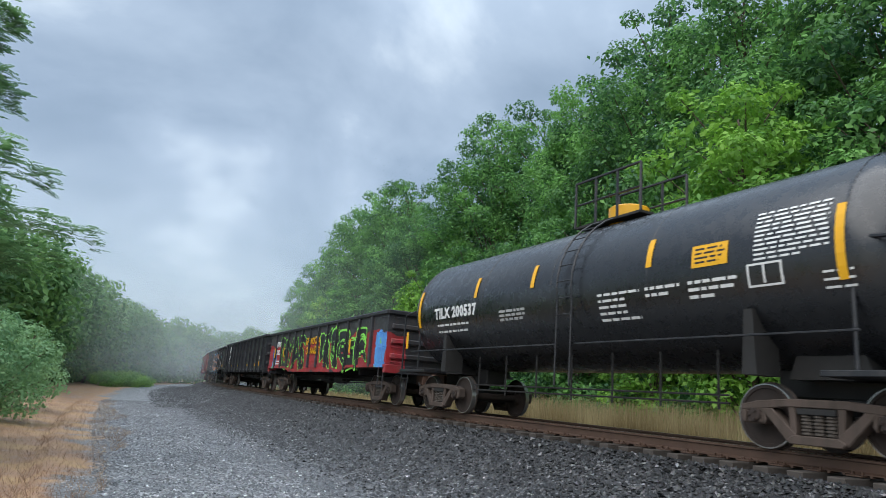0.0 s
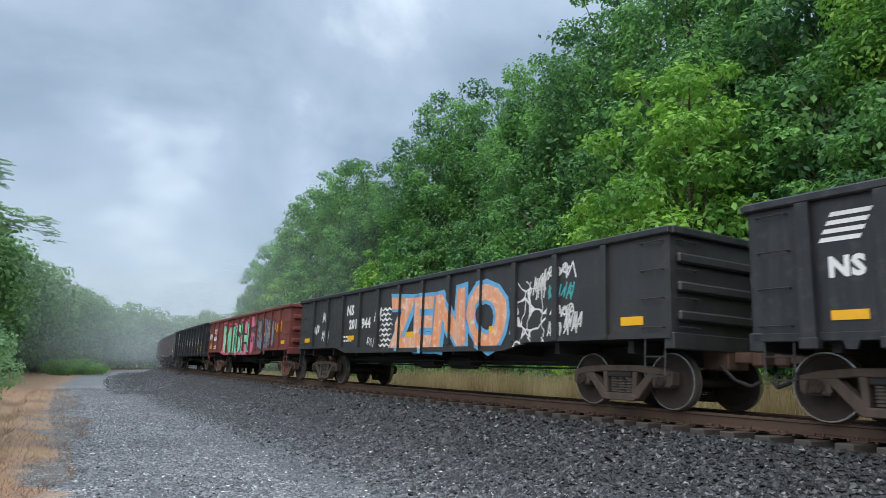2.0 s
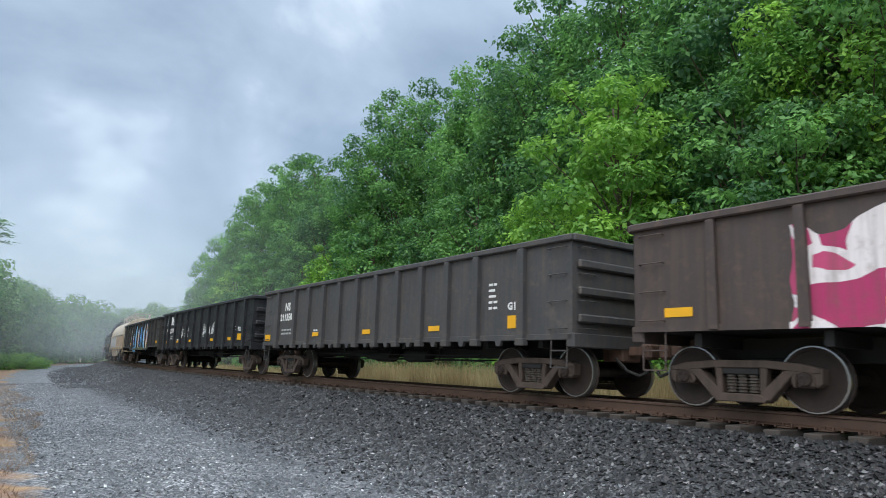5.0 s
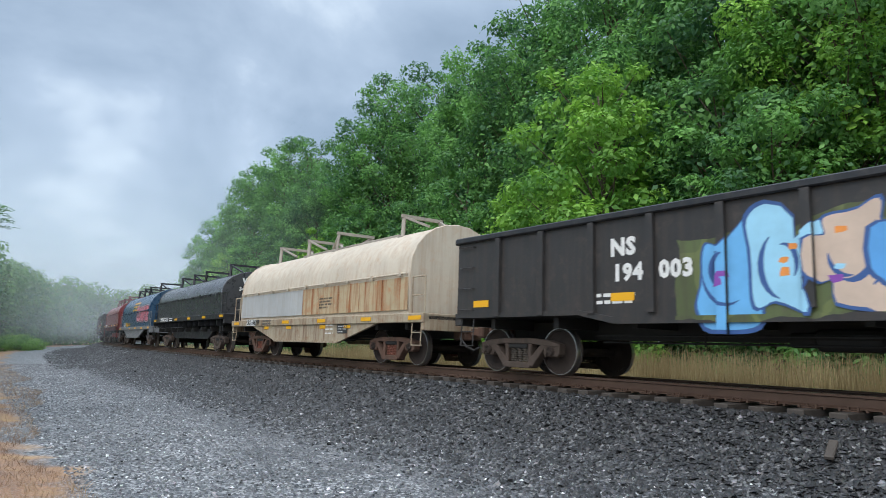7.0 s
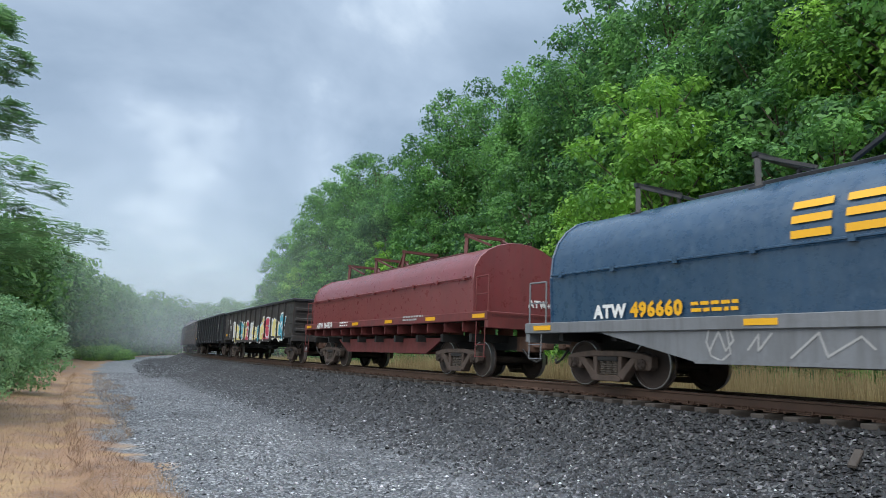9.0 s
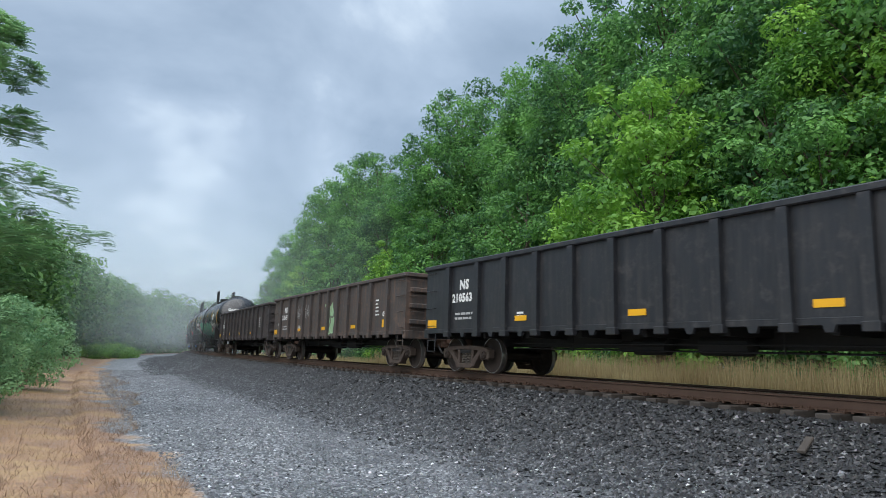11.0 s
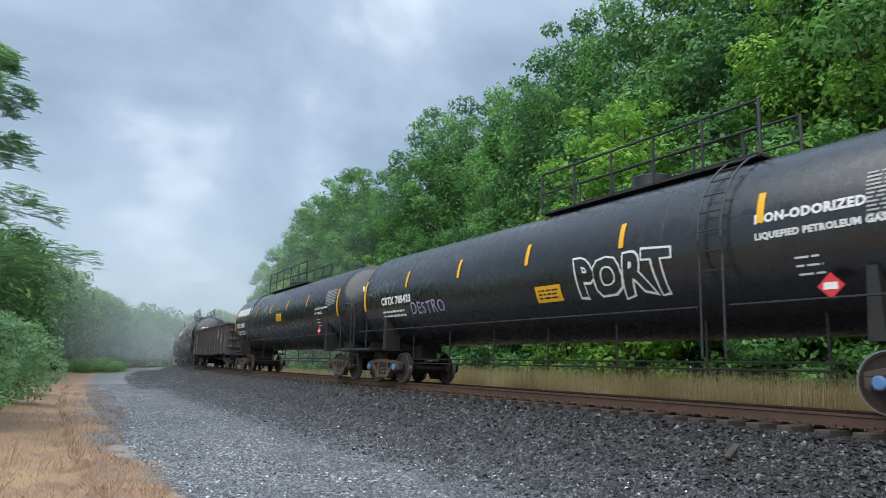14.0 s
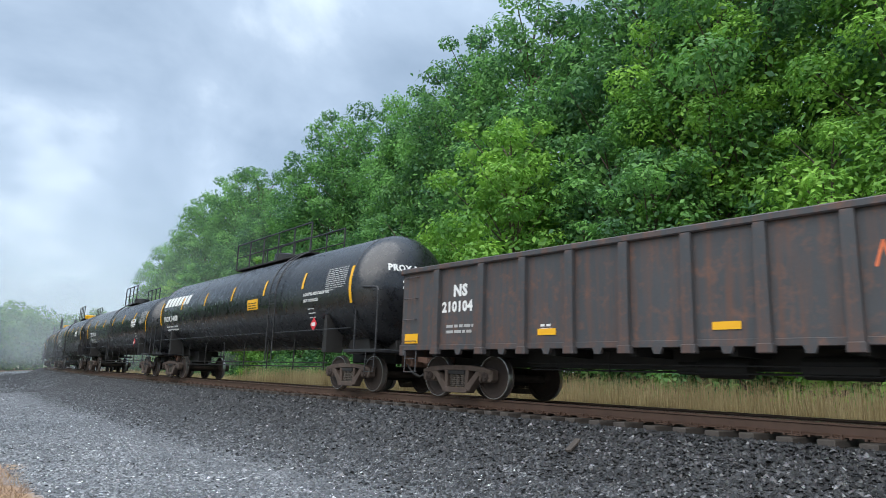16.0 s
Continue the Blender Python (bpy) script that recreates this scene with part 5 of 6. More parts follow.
def sprayed_gondola(u0, u1, label, mat, mark, number, seed=0, top=2.82, n=14, rail_mat=None, rusty=False, orange=4, numx=2.6):
    L = (u1 - u0)
    ribs = even(L, n, 0.12)
    car = gondola(label, L, top, mat, ribs[1:-1], rail_mat, belly=True, bottom=1.12, rusty=rusty)
    skin = flat_skin(3.05)
    h = L / 2
    if mark:
        if mark == "--":
            lettering(car, skin, h - numx - 0.3, top - 0.72, "NS", 0.40)
        else:
            lettering(car, skin, h - numx, top - 0.70, mark, 0.33)
        if len(number) == 6:
            r = max((q for q in ribs if q < h - numx - 0.62), default=0)
            lettering(car, skin, r + 0.78, top - 1.15, number[:3], 0.38)
            lettering(car, skin, r - 0.14, top - 1.15, number[3:], 0.38)
        else:
            lettering(car, skin, h - numx, top - 1.08, number, 0.33)
        bars(car, skin, h - numx, top - 1.42, [0.8, 0.75], WHITE, seed=seed, h=0.06, gap=0.12)
    for k in range(orange):
        x = h - 0.8 - k * (L - 1.6) / max(1, orange - 1)
        patch(car, skin, x - 0.24, x + 0.24, 1.32, 1.46, YELLOW)
    place(car, u0, u1)
    return car, skin, ribs


def big_tank(u0, u1, label, mark, number, mat=None, seed=0, dome=None, plac=True, r=1.56, zc=2.72, walk_top=False, marks=None, caps=False, name_bars=False, tag=None, mid=0.0, span=None, notice="white"):
    L = (u1 - u0)
    car, skin = tank(label, L, r, zc, mat or TANK_BLACK, 0.65 if walk_top else 1.2, dome, marks or even(L, 7, 0.85), walk_top, caps, mid, span)
    h = L / 2
    lettering(car, skin, h - (1.35 if name_bars else 2.1), zc - 0.32, mark + " " + number, 0.31)
    bars(car, skin, h - (1.6 if name_bars else 2.1), zc - 0.58, [1.5, 1.5], WHITE, seed=seed, h=0.06, gap=0.13)
    bars(car, skin, -h + 2.2, zc + 0.55, [1.1, 1.1, 1.1, 1.1, 1.1, 1.1, 1.1, 1.1, 1.1, 1.0, 0.5], GREY_LETTER, seed=seed + 1, h=0.028, gap=0.06)
    over = shell_skin(r + 0.006, zc)
    if notice == "white":
        patch(car, skin, -h + 3.0, -h + 3.95, zc - 0.15, zc + 0.27, WHITE, "notice_sheet", 4, "white notice sheet with dark letters")
        for body, dz, size in (("LIQUEFIED", 0.145, 0.115), ("PETROLEUM GAS", 0.0, 0.115), ("NON ODORIZED", -0.13, 0.115)):
            lettering(car, over, -h + (3.74 if dz > 0.1 else 3.91), zc + dz, body, size, DARK)
    elif notice == "bare":
        lettering(car, skin, -h + 3.88, zc + 0.12, "NON-ODORIZED", 0.2)
        lettering(car, skin, -h + 3.88, zc - 0.14, "LIQUEFIED PETROLEUM GAS", 0.14)
    else:
        lettering(car, skin, -h + 3.5, zc - 0.1, "LIQUEFIED PETROLEUM GAS", 0.11)
        lettering(car, skin, -h + 3.5, zc - 0.28, "NOT ODORIZED", 0.11)
    if notice != "white":
        x = -0.25 if notice == "bare" else -0.3 if mid > 0 else -1.5
        patch(car, skin, x - 0.85, x, zc - 0.75 if notice == "bare" else zc - 0.3, zc - 0.4 if notice == "bare" else zc + 0.05, YELLOW, "notice_sheet", 4, "yellow notice sheet")
        bars(car, over, x - 0.1, zc - 0.52 if notice == "bare" else zc - 0.1, [0.65, 0.6, 0.65], DARK, seed=seed + 7, h=0.035, gap=0.08)
    head = r * 0.5
    for body, yy, dz, size in ((mark + " " + number, 0.85, 0.45, 0.24), ("CAPY 33500", 0.45, 0.12, 0.11), ("CAPY 126800", 0.45, -0.04, 0.11)):
        vs, fs = text_points(body, size)
        pts = []
        for v in vs:
            b, c = yy - v.x, dz + v.y
            pts.append((-h + head * (1 - math.sqrt(max(0.0, 1 - (b * b + c * c) / (r * r)))) - 0.02, b, zc + c))
        part("lettering", mesh_from("lettering", pts, fs, WHITE), None, car)
    bars(car, skin, -h + 3.3, zc - 0.5, [0.4, 0.4, 0.4], WHITE, seed=seed + 2, h=0.03, gap=0.12)
    if plac:
        bm = bmesh.new()
        slab(bm, [(-0.0, -0.19), (0.19, 0), (0, 0.19), (-0.19, 0)], -0.01, 0.012)
        for x in (-h + 2.75,):
            p = part("placard", to_mesh("placard", bm, RED_PAINT), None, car, "red and white diamond placard")
            p.matrix_local = pose(x, r * 0.9 + 0.15, zc - 0.95)
        bm = bmesh.new()
        slab(bm, [(-0.1, -0.05), (0.1, -0.05), (0.1, 0.05), (-0.1, 0.05)], 0.013, 0.018)
        q = part("placard_plate", bm, WHITE, p, "white centre strip")
    if name_bars:
        for k in range(7):
            vs = []
            u = k * 0.46
            for v in range(5):
                z = zc + 0.32 + 0.1 * v
                vs += [skin(h - 1.2 - u - 0.02 * v, z), skin(h - 1.2 - u - 0.36 - 0.02 * v, z)]
            fs = [(2 * v, 2 * v + 1, 2 * v + 3, 2 * v + 2) for v in range(4)]
            part("mark_bar", mesh_from("mark_bar", vs, fs, WHITE), None, car, "bold white bar of the owner's mark")
    if tag:
        scrawl(car, skin, *tag)
    place(car, u0, u1)
    return car, skin


def lay_on(car, bm, skin, mat, lift, name, ribs, dep, half, levels):
    """Lay flat sprayed shapes on a side, cut at the ribs and stepped out over them."""
    cuts = [((r + s * half, 0, 0), (1, 0, 0)) for r in ribs for s in (-1, 1)] + [((0, 0, z), (0, 0, 1)) for z in levels]
    for co, no in cuts:
        bmesh.ops.bisect_plane(bm, geom=bm.verts[:] + bm.edges[:] + bm.faces[:], plane_co=co, plane_no=no, dist=1e-5)
    vs, fs = [], []
    for f in bm.faces:
        c = f.calc_center_median()
        out = lift + (dep if any(abs(c.x - r) < half for r in ribs) else 0.0)
        b = len(vs)
        for v in f.verts:
            p = skin(v.co.x, v.co.z)
            vs.append((p[0], p[1] + out, p[2]))
        fs.append(tuple(range(b, len(vs))))
    bm.free()
    tagged(part(name, mesh_from(name, vs, fs, mat), None, car), kind="stuff")


def sprayed_word(car, skin, x, z, word, width, high, fill, edge, ribs=(), dep=0.075, half=0.077, grow=0.05, curved=False, wild=0.0, halo=None):
    """Sprayed block letters with an outline, warped by wild, and a halo round them."""
    layers = [(grow * 2, edge, 0.004, "spray_outline", 1), (grow, fill, 0.007, "spray_fill", 0)]
    if halo:
        layers.insert(0, (grow * 2.8, halo, 0.002, "spray_halo", 1.8))
    for off, mat, lift, name, wide in layers:
        cu = bpy.data.curves.new("line", "FONT")
        cu.body, cu.size, cu.resolution_u, cu.offset, cu.space_character = word, 1.0, 3, off * 0.7 / high, 1.08 - 0.04 * wild
        ob = new("line", cu)
        me = bpy.data.meshes.new_from_object(ob.evaluated_get(bpy.context.evaluated_depsgraph_get()))
        bpy.data.objects.remove(ob)
        bpy.data.curves.remove(cu)
        bm = bmesh.new()
        bm.from_mesh(me)
        bpy.data.meshes.remove(me)
        lo, hi = min(v.co.x for v in bm.verts), max(v.co.x for v in bm.verts)
        zl, zh = min(v.co.y for v in bm.verts), max(v.co.y for v in bm.verts)
        g = grow * wide
        for v in bm.verts:
            u = (v.co.x - lo) / (hi - lo)
            w = (v.co.y - zl) / (zh - zl)
            lean = wild * 0.10 * high * math.sin(u * 9.0 + 0.6) * (2 * w - 1) + wild * 0.05 * high * math.sin(w * 7 + u * 5)
            sag = wild * high * (0.10 * math.sin(u * 19 + 1.0) * (1 - w) + 0.09 * math.sin(u * 13 + 2.0) * w)
            v.co = (x + g - u * (width + 2 * g) + lean, 0.0, z - g + w * (high + 2 * g) * (1 + 0.08 * math.sin(u * 11)) + sag)
        lay_on(car, bm, skin, mat, lift, name, ribs, dep, half, [z - 0.1 + 0.12 * k for k in range(int(high / 0.12) + 3)] if curved else [])


def sprayed_shapes(car, skin, x, z, width, high, n, fills, edge, seed, ribs=(), dep=0.075, half=0.077, grow=0.05, curved=False, accents=()):
    """A sprayed piece of n interlocking block shapes with outlines and accents; it spells nothing."""
    rng = random.Random(seed)
    levels = [z - 0.2 + 0.13 * k for k in range(int(high / 0.13) + 4)] if curved else []
    cell = width / n

    def shape(cx, cz, rx, rz, pts):
        bm = bmesh.new()
        ring = []
        for k, (a, q) in enumerate(pts):
            c, s = math.cos(a), math.sin(a)
            ring.append(bm.verts.new((cx + rx * q * math.copysign(abs(c) ** 0.55, c), 0, cz + rz * q * math.copysign(abs(s) ** 0.55, s))))
        mid = bm.verts.new((cx, 0, cz))
        for k in range(len(ring)):
            bm.faces.new((mid, ring[k], ring[(k + 1) % len(ring)]))
        return bm

    shapes = []
    for k in range(n):
        m = rng.randint(9, 12)
        knots = [rng.choice((0.5, 0.7, 0.95, 1.0, 1.22)) for i in range(m)]
        pts = []
        for i in range(m * 4):
            f = (1 - math.cos(math.pi * (i % 4) / 4)) / 2
            pts.append((6.283 * i / (4 * m), knots[i // 4] * (1 - f) + knots[(i // 4 + 1) % m] * f))
        shapes.append((x - cell * (k + 0.5), z + high * rng.uniform(0.44, 0.56), cell * rng.uniform(0.58, 0.78), high * rng.uniform(0.44, 0.56), pts))
    for k, (cx, cz, rx, rz, pts) in enumerate(shapes):
        lift = 0.003 + 0.0018 * k
        lay_on(car, shape(cx, cz, rx + grow, rz + grow, pts), skin, edge, lift, "spray_outline", ribs, dep, half, levels)
        lay_on(car, shape(cx, cz, rx - grow * 0.3, rz - grow * 0.3, pts), skin, fills[k % len(fills)], lift + 0.0007, "spray_fill", ribs, dep, half, levels)
        for i in range(3):
            a0, span = rng.uniform(0, 6.28), rng.uniform(1.2, 2.8)
            bm, q0, w = bmesh.new(), rng.uniform(0.35, 0.75), 0.03 + 0.02 * rng.random()
            row = []
            for q in range(9):
                a = a0 + span * q / 8
                c, sn, taper = math.cos(a), math.sin(a), w * math.sin(math.pi * (q + 0.5) / 9)
                row.append([bm.verts.new((cx + (rx * q0 + o) * c, 0, cz + (rz * q0 + o) * sn)) for o in (-taper, taper)])
            for (p0, p1), (p2, p3) in zip(row, row[1:]):
                bm.faces.new((p0, p1, p3, p2))
            lay_on(car, bm, skin, edge, lift + 0.0011, "spray_line", ribs, dep, half, levels)
        for i in range(3):
            m = rng.randint(6, 8)
            sub = [(6.283 * (q + rng.uniform(-0.3, 0.3)) / m, rng.uniform(0.6, 1.0)) for q in range(m)]
            mat = rng.choice(accents) if accents else edge
            lay_on(car, shape(cx + rx * rng.uniform(-0.35, 0.35), cz + rz * rng.uniform(-0.5, 0.5), rx * rng.uniform(0.14, 0.24), rz * rng.uniform(0.07, 0.13), sub), skin, mat, lift + 0.0014 + 0.0001 * i, "spray_accent", ribs, dep, half, levels)


def hood_skin(x, z, top=3.62, eave=2.2, y=1.44):
    if z < eave:
        return x, y, z
    a = math.asin(min(0.98, ((z - eave) / (top - eave)) ** (1 / 0.85)))
    return x, y * math.cos(a) + 0.02, z


def build_train():
    H = lambda u0, u1: (u1 - u0) / 2
    # a general service tank car
    L = 13.54
    car, skin = tank("glossy black tank car with yellow valve housing", L, 1.52, 2.62, TANK_BLACK, 0.85, YELLOW, (5.92, 2.94, 0.62, -2.7, -5.98), mid=-0.6)
    lettering(car, skin, 5.0, 2.36, "TILX 200537", 0.36)
    bars(car, skin, 4.9, 2.15, [1.6, 1.5], WHITE, seed=1, h=0.05, gap=0.16)
    bars(car, skin, 1.9, 2.3, [1.0, 1.0, 0.9], GREY_LETTER, seed=2, h=0.055, gap=0.09)
    bars(car, skin, -1.42, 2.36, [1.05, 0.7, 0.7, 0.7, 1.0], WHITE, seed=3, h=0.045, gap=0.11)
    bars(car, skin, -2.6, 2.36, [0.75, 0.5], WHITE, seed=31, h=0.05, gap=0.11)
    bars(car, skin, -3.52, 2.36, [0.9, 0.85, 0.5], WHITE, seed=32, h=0.05, gap=0.11)
    patch(car, skin, -4.28, -3.62, 2.6, 2.95, YELLOW, "notice_sheet", 4, "yellow notice sheet")
    bars(car, shell_skin(1.527, 2.62), -3.68, 2.87, [0.5, 0.55, 0.5, 0.45], DARK, seed=33, h=0.03, gap=0.07)
    bars(car, skin, -4.72, 3.25, [1.1] * 10 + [0.7], WHITE, seed=4, h=0.03, gap=0.068)
    for x, z, w, hh in ((-4.6, 2.2, 0.55, 0.03), (-4.6, 2.5, 0.55, 0.03), (-4.6, 2.2, 0.03, 0.33), (-5.12, 2.2, 0.03, 0.33), (-4.85, 2.25, 0.03, 0.25)):
        patch(car, skin, x - w, x, z, z + hh, WHITE, "stencil_box", 2)
    bars(car, skin, -5.7, 2.28, [0.4, 0.4, 0.4], WHITE, seed=41, h=0.03, gap=0.1)
    place(car, 0.61, 14.15)
    m = paint("sprayed_charcoal_paint", (0.032, 0.033, 0.038), 0.46, (0.09, 0.07, 0.055), 0.4, [((-8.36, 8.36, 0.9, 2.15), [(0.36, 0.025, 0.03), (0.28, 0.02, 0.025), (0.42, 0.03, 0.04)], 1, 1.0, (0.3, 0.03, 0.04)), ((6.49, 7.26, 1.1, 2.0), [(0.05, 0.12, 0.42), (0.20, 0.62, 0.12), (0.08, 0.35, 0.75)], 2, 0.4, (0.1, 0.3, 0.7)), ((-7.92, -7.04, 1.1, 2.2), [(0.08, 0.35, 0.75), (0.20, 0.62, 0.12), (0.08, 0.3, 0.7)], 3, 0.4, (0.1, 0.3, 0.7))])
    lime, ink = plain("lime_spray", (0.25, 0.72, 0.10), 0.45), plain("black_spray", (0.02, 0.022, 0.024), 0.45)
    car, skin, ribs = sprayed_gondola(15.35, 31.35, "dark gondola covered in red, green and black graffiti", m, "ITFX", "32024", 5, rail_mat=BLACK, orange=0, numx=1.45)
    for x in (h0 - 1.45 for h0 in (8.0, 6.2, -3.3, -8.3)):
        patch(car, lambda x, z: (x, 1.61, z), x - 0.07, x + 0.07, 1.6, 2.05, YELLOW)
    sprayed_shapes(car, skin, -1.2, 1.08, 5.1, 1.3, 5, [ink], lime, 301, ribs[1:-1], grow=0.05, accents=[lime, lime, plain("red_spray", (0.40, 0.03, 0.04), 0.5)])
    sprayed_word(car, skin, 5.3, 1.08, "BYAS", 4.0, 1.35, ink, lime, ribs[1:-1], grow=0.045, wild=0.9)
    sprayed_word(car, skin, 1.2, 2.05, "GONDOLA", 2.1, 0.3, YELLOW, ink, ribs[1:-1], grow=0.012)
    sprayed_word(car, skin, 1.15, 1.65, "CONNECT", 2.1, 0.3, YELLOW, ink, ribs[1:-1], grow=0.012)
    heavy_gondola(32.6, 48.58, "210940", "black ribbed gondola with white emblem and orange reflectors", BLACK, 0, 6)
    m = paint("sprayed_black_paint", (0.026, 0.027, 0.029), 0.45, (0.055, 0.047, 0.042), 0.4, [((-5.39, -4.29, 1.0, 2.3), [(0.03, 0.03, 0.032)], 4, 0.35, (0.7, 0.7, 0.68))])
    car, skin, ribs = sprayed_gondola(49.86, 66.6, "black gondola with orange block graffiti and white tags", m, "--", "201944", 7, rail_mat=BLACK, orange=5, numx=3.9)
    for q in range(9):
        vs, fs = [], []
        z0 = 1.0 + 0.14 * q
        for k in range(15):
            x, w = 1.8 - 0.055 * k + 0.06 * math.sin(q * 2.1), 0.035 * math.sin(math.pi * (k + 0.6) / 15.2)
            z = z0 + 0.028 * math.sin(k * 1.35 + q)
            vs += [(x, 1.525 + 0.006, z - w), (x, 1.525 + 0.006, z + w)]
        fs = [(2 * k, 2 * k + 1, 2 * k + 3, 2 * k + 2) for k in range(14)]
        part("spray_wave", mesh_from("spray_wave", vs, fs, WHITE), None, car, "white sprayed wave line")
    scrawl(car, skin, 2.6, 1.1, 0.55, 0.28, 88, thick=0.03, strokes=3)
    sprayed_word(car, skin, 1.2, 1.0, "ZENO", 5.4, 1.36, paint("peach_spray", (0.72, 0.27, 0.11), 0.5, (0.55, 0.5, 0.44), 0.9), plain("light_blue_spray", (0.12, 0.36, 0.60), 0.5), ribs[1:-1], grow=0.10, wild=0.5)
    teal = plain("teal_spray", (0.08, 0.42, 0.42), 0.5)
    for k, (x, z, w, hh) in enumerate(((-5.45, 2.25, 0.8, 0.3), (-5.45, 1.85, 0.75, 0.34), (-5.5, 1.55, 0.7, 0.22), (-5.45, 1.2, 0.85, 0.28), (-5.9, 1.3, 0.5, 0.4), (-5.0, 1.9, 0.4, 0.6), (6.2, 1.3, 0.6, 0.5), (6.2, 1.9, 0.5, 0.5), (7.1, 1.5, 0.6, 0.5), (2.2, 1.75, 0.45, 0.45))):
        scrawl(car, skin, x, z, w, hh, 70 + k, teal if k == 1 else None, 0.035, 4)
    red = paint("oxide_red_paint", (0.16, 0.035, 0.028), 0.55, (0.07, 0.035, 0.025), 0.6)
    m = paint("sprayed_oxide_red_paint", (0.16, 0.035, 0.028), 0.55, (0.07, 0.035, 0.025), 0.5, [((-2.64, 4.51, 0.9, 2.5), [(0.70, 0.16, 0.30), (0.62, 0.05, 0.10), (0.75, 0.25, 0.38), (0.65, 0.08, 0.05)], 6, 1.4, (0.7, 0.2, 0.32))])
    car, skin, ribs = sprayed_gondola(67.85, 83.75, "oxide red gondola with bright lettering-style graffiti", m, "FPTX", "84047", 9, rail_mat=red, rusty=True, orange=2, numx=1.45)
    sprayed_word(car, skin, 3.9, 0.98, "MISH", 5.7, 1.42, paint("turquoise_spray", (0.10, 0.56, 0.48), 0.45, (0.56, 0.62, 0.16), 0.9, streak=1.2), ink, ribs[1:-1], grow=0.085, wild=0.6)
    greys = [plain("grey_spray", (0.15 + 0.03 * k, 0.16 + 0.03 * k, 0.19 + 0.03 * k), 0.5) for k in range(3)]
    sprayed_shapes(car, skin, -2.7, 1.15, 3.0, 1.3, 6, greys, plain("slate_outline_spray", (0.02, 0.022, 0.035), 0.5), 302, ribs[1:-1], grow=0.05, accents=[YELLOW, YELLOW, greys[2]])
    sprayed_word(car, skin, -1.95, 1.9, "NYC", 0.75, 0.3, ink, plain("pink_spray", (0.72, 0.2, 0.34), 0.5), ribs[1:-1], grow=0.02)
    sprayed_word(car, skin, -2.0, 1.5, "21", 0.6, 0.28, ink, plain("pink_spray", (0.72, 0.2, 0.34), 0.5), ribs[1:-1], grow=0.02)
    scrawl(car, skin, -5.8, 1.75, 1.1, 0.5, 94, YELLOW, 0.05, 4)
    scrawl(car, skin, 7.75, 1.75, 0.75, 0.45, 91, thick=0.045, strokes=4)
    scrawl(car, skin, 6.2, 1.25, 0.5, 0.3, 92, thick=0.035, strokes=3)
    scrawl(car, skin, 7.7, 1.3, 0.7, 0.35, 93, YELLOW, 0.03, 4)
    heavy_gondola(84.95, 100.9, "210918", "black ribbed gondola with a row of white tags", BLACK, 8, 8)
    brown = paint("worn_dark_brown_paint", (0.055, 0.04, 0.036), 0.6, (0.10, 0.07, 0.05), 0.55)
    m = paint("sprayed_dark_brown_paint", (0.055, 0.04, 0.036), 0.6, (0.10, 0.07, 0.05), 0.5, [((2.86, 5.94, 1.05, 2.45), [(0.45, 0.04, 0.14), (0.40, 0.03, 0.12), (0.50, 0.06, 0.16)], 10, 1.0, (0.75, 0.7, 0.7))])
    sprayed_gondola(102.1, 118.9, "worn dark brown gondola with a magenta graffiti block", m, "", "", 11, rail_mat=brown, orange=6)
    grey = paint("worn_charcoal_paint", (0.05, 0.05, 0.052), 0.6, (0.11, 0.085, 0.065), 0.5)
    heavy_gondola(120.2, 135.2, "211350", "worn charcoal ribbed gondola", grey, 0, 12, emblem=False)
    heavy_gondola(136.5, 152.5, "211068", "black ribbed gondola with white emblem and sprayed tags", BLACK, 0, 13)
    car, skin = CARS[-1][0], flat_skin(3.05)
    for k, (x, w) in enumerate(((4.0, 0.9), (2.7, 0.7), (-0.9, 1.2), (-2.3, 0.8))):
        scrawl(car, skin, x, 1.45, w, 0.65, 130 + k, thick=0.04, strokes=5)
    m = paint("sprayed_black_enamel", (0.028, 0.027, 0.027), 0.46, (0.06, 0.045, 0.037), 0.5, [((-3.96, 2.53, 1.0, 2.3), [(0.08, 0.10, 0.04), (0.10, 0.13, 0.05)], 12, 1.0, (0.14, 0.17, 0.06))])
    car, skin, ribs = sprayed_gondola(153.6, 169.8, "black gondola with sky blue and orange graffiti", m, "--", "194003", 14, rail_mat=BLACK, orange=5, numx=3.9)
    hues = [plain(n, c, 0.45, 0.0, 0.25, 2.0) for n, c in (("sky_blue_spray", (0.14, 0.42, 0.75)), ("pale_blue_spray", (0.32, 0.62, 0.82)), ("tan_spray", (0.58, 0.45, 0.36)), ("azure_spray", (0.10, 0.34, 0.70)))]
    flame = [plain("orange_flame_spray", (0.78, 0.28, 0.06), 0.45), plain("violet_spray", (0.24, 0.07, 0.38), 0.45), hues[1]]
    sprayed_shapes(car, skin, 2.2, 1.05, 5.8, 1.42, 7, hues, plain("deep_blue_spray", (0.04, 0.10, 0.28), 0.45), 303, ribs[1:-1], grow=0.04, accents=flame)
    beige = paint("stained_cream_paint", (0.38, 0.32, 0.23), 0.55, (0.16, 0.075, 0.035), 1.0)
    pale = paint("pale_grey_hood_paint", (0.52, 0.46, 0.37), 0.5, (0.30, 0.17, 0.09), 0.45)
    car, skin = coil("cream coil car with a pale stained barrel hood", H(171.1, 184.9) * 2, pale, beige, True, plain("weathered_bracket", (0.30, 0.27, 0.23), 0.6))
    side = lambda x, z: (x, 1.445, z)
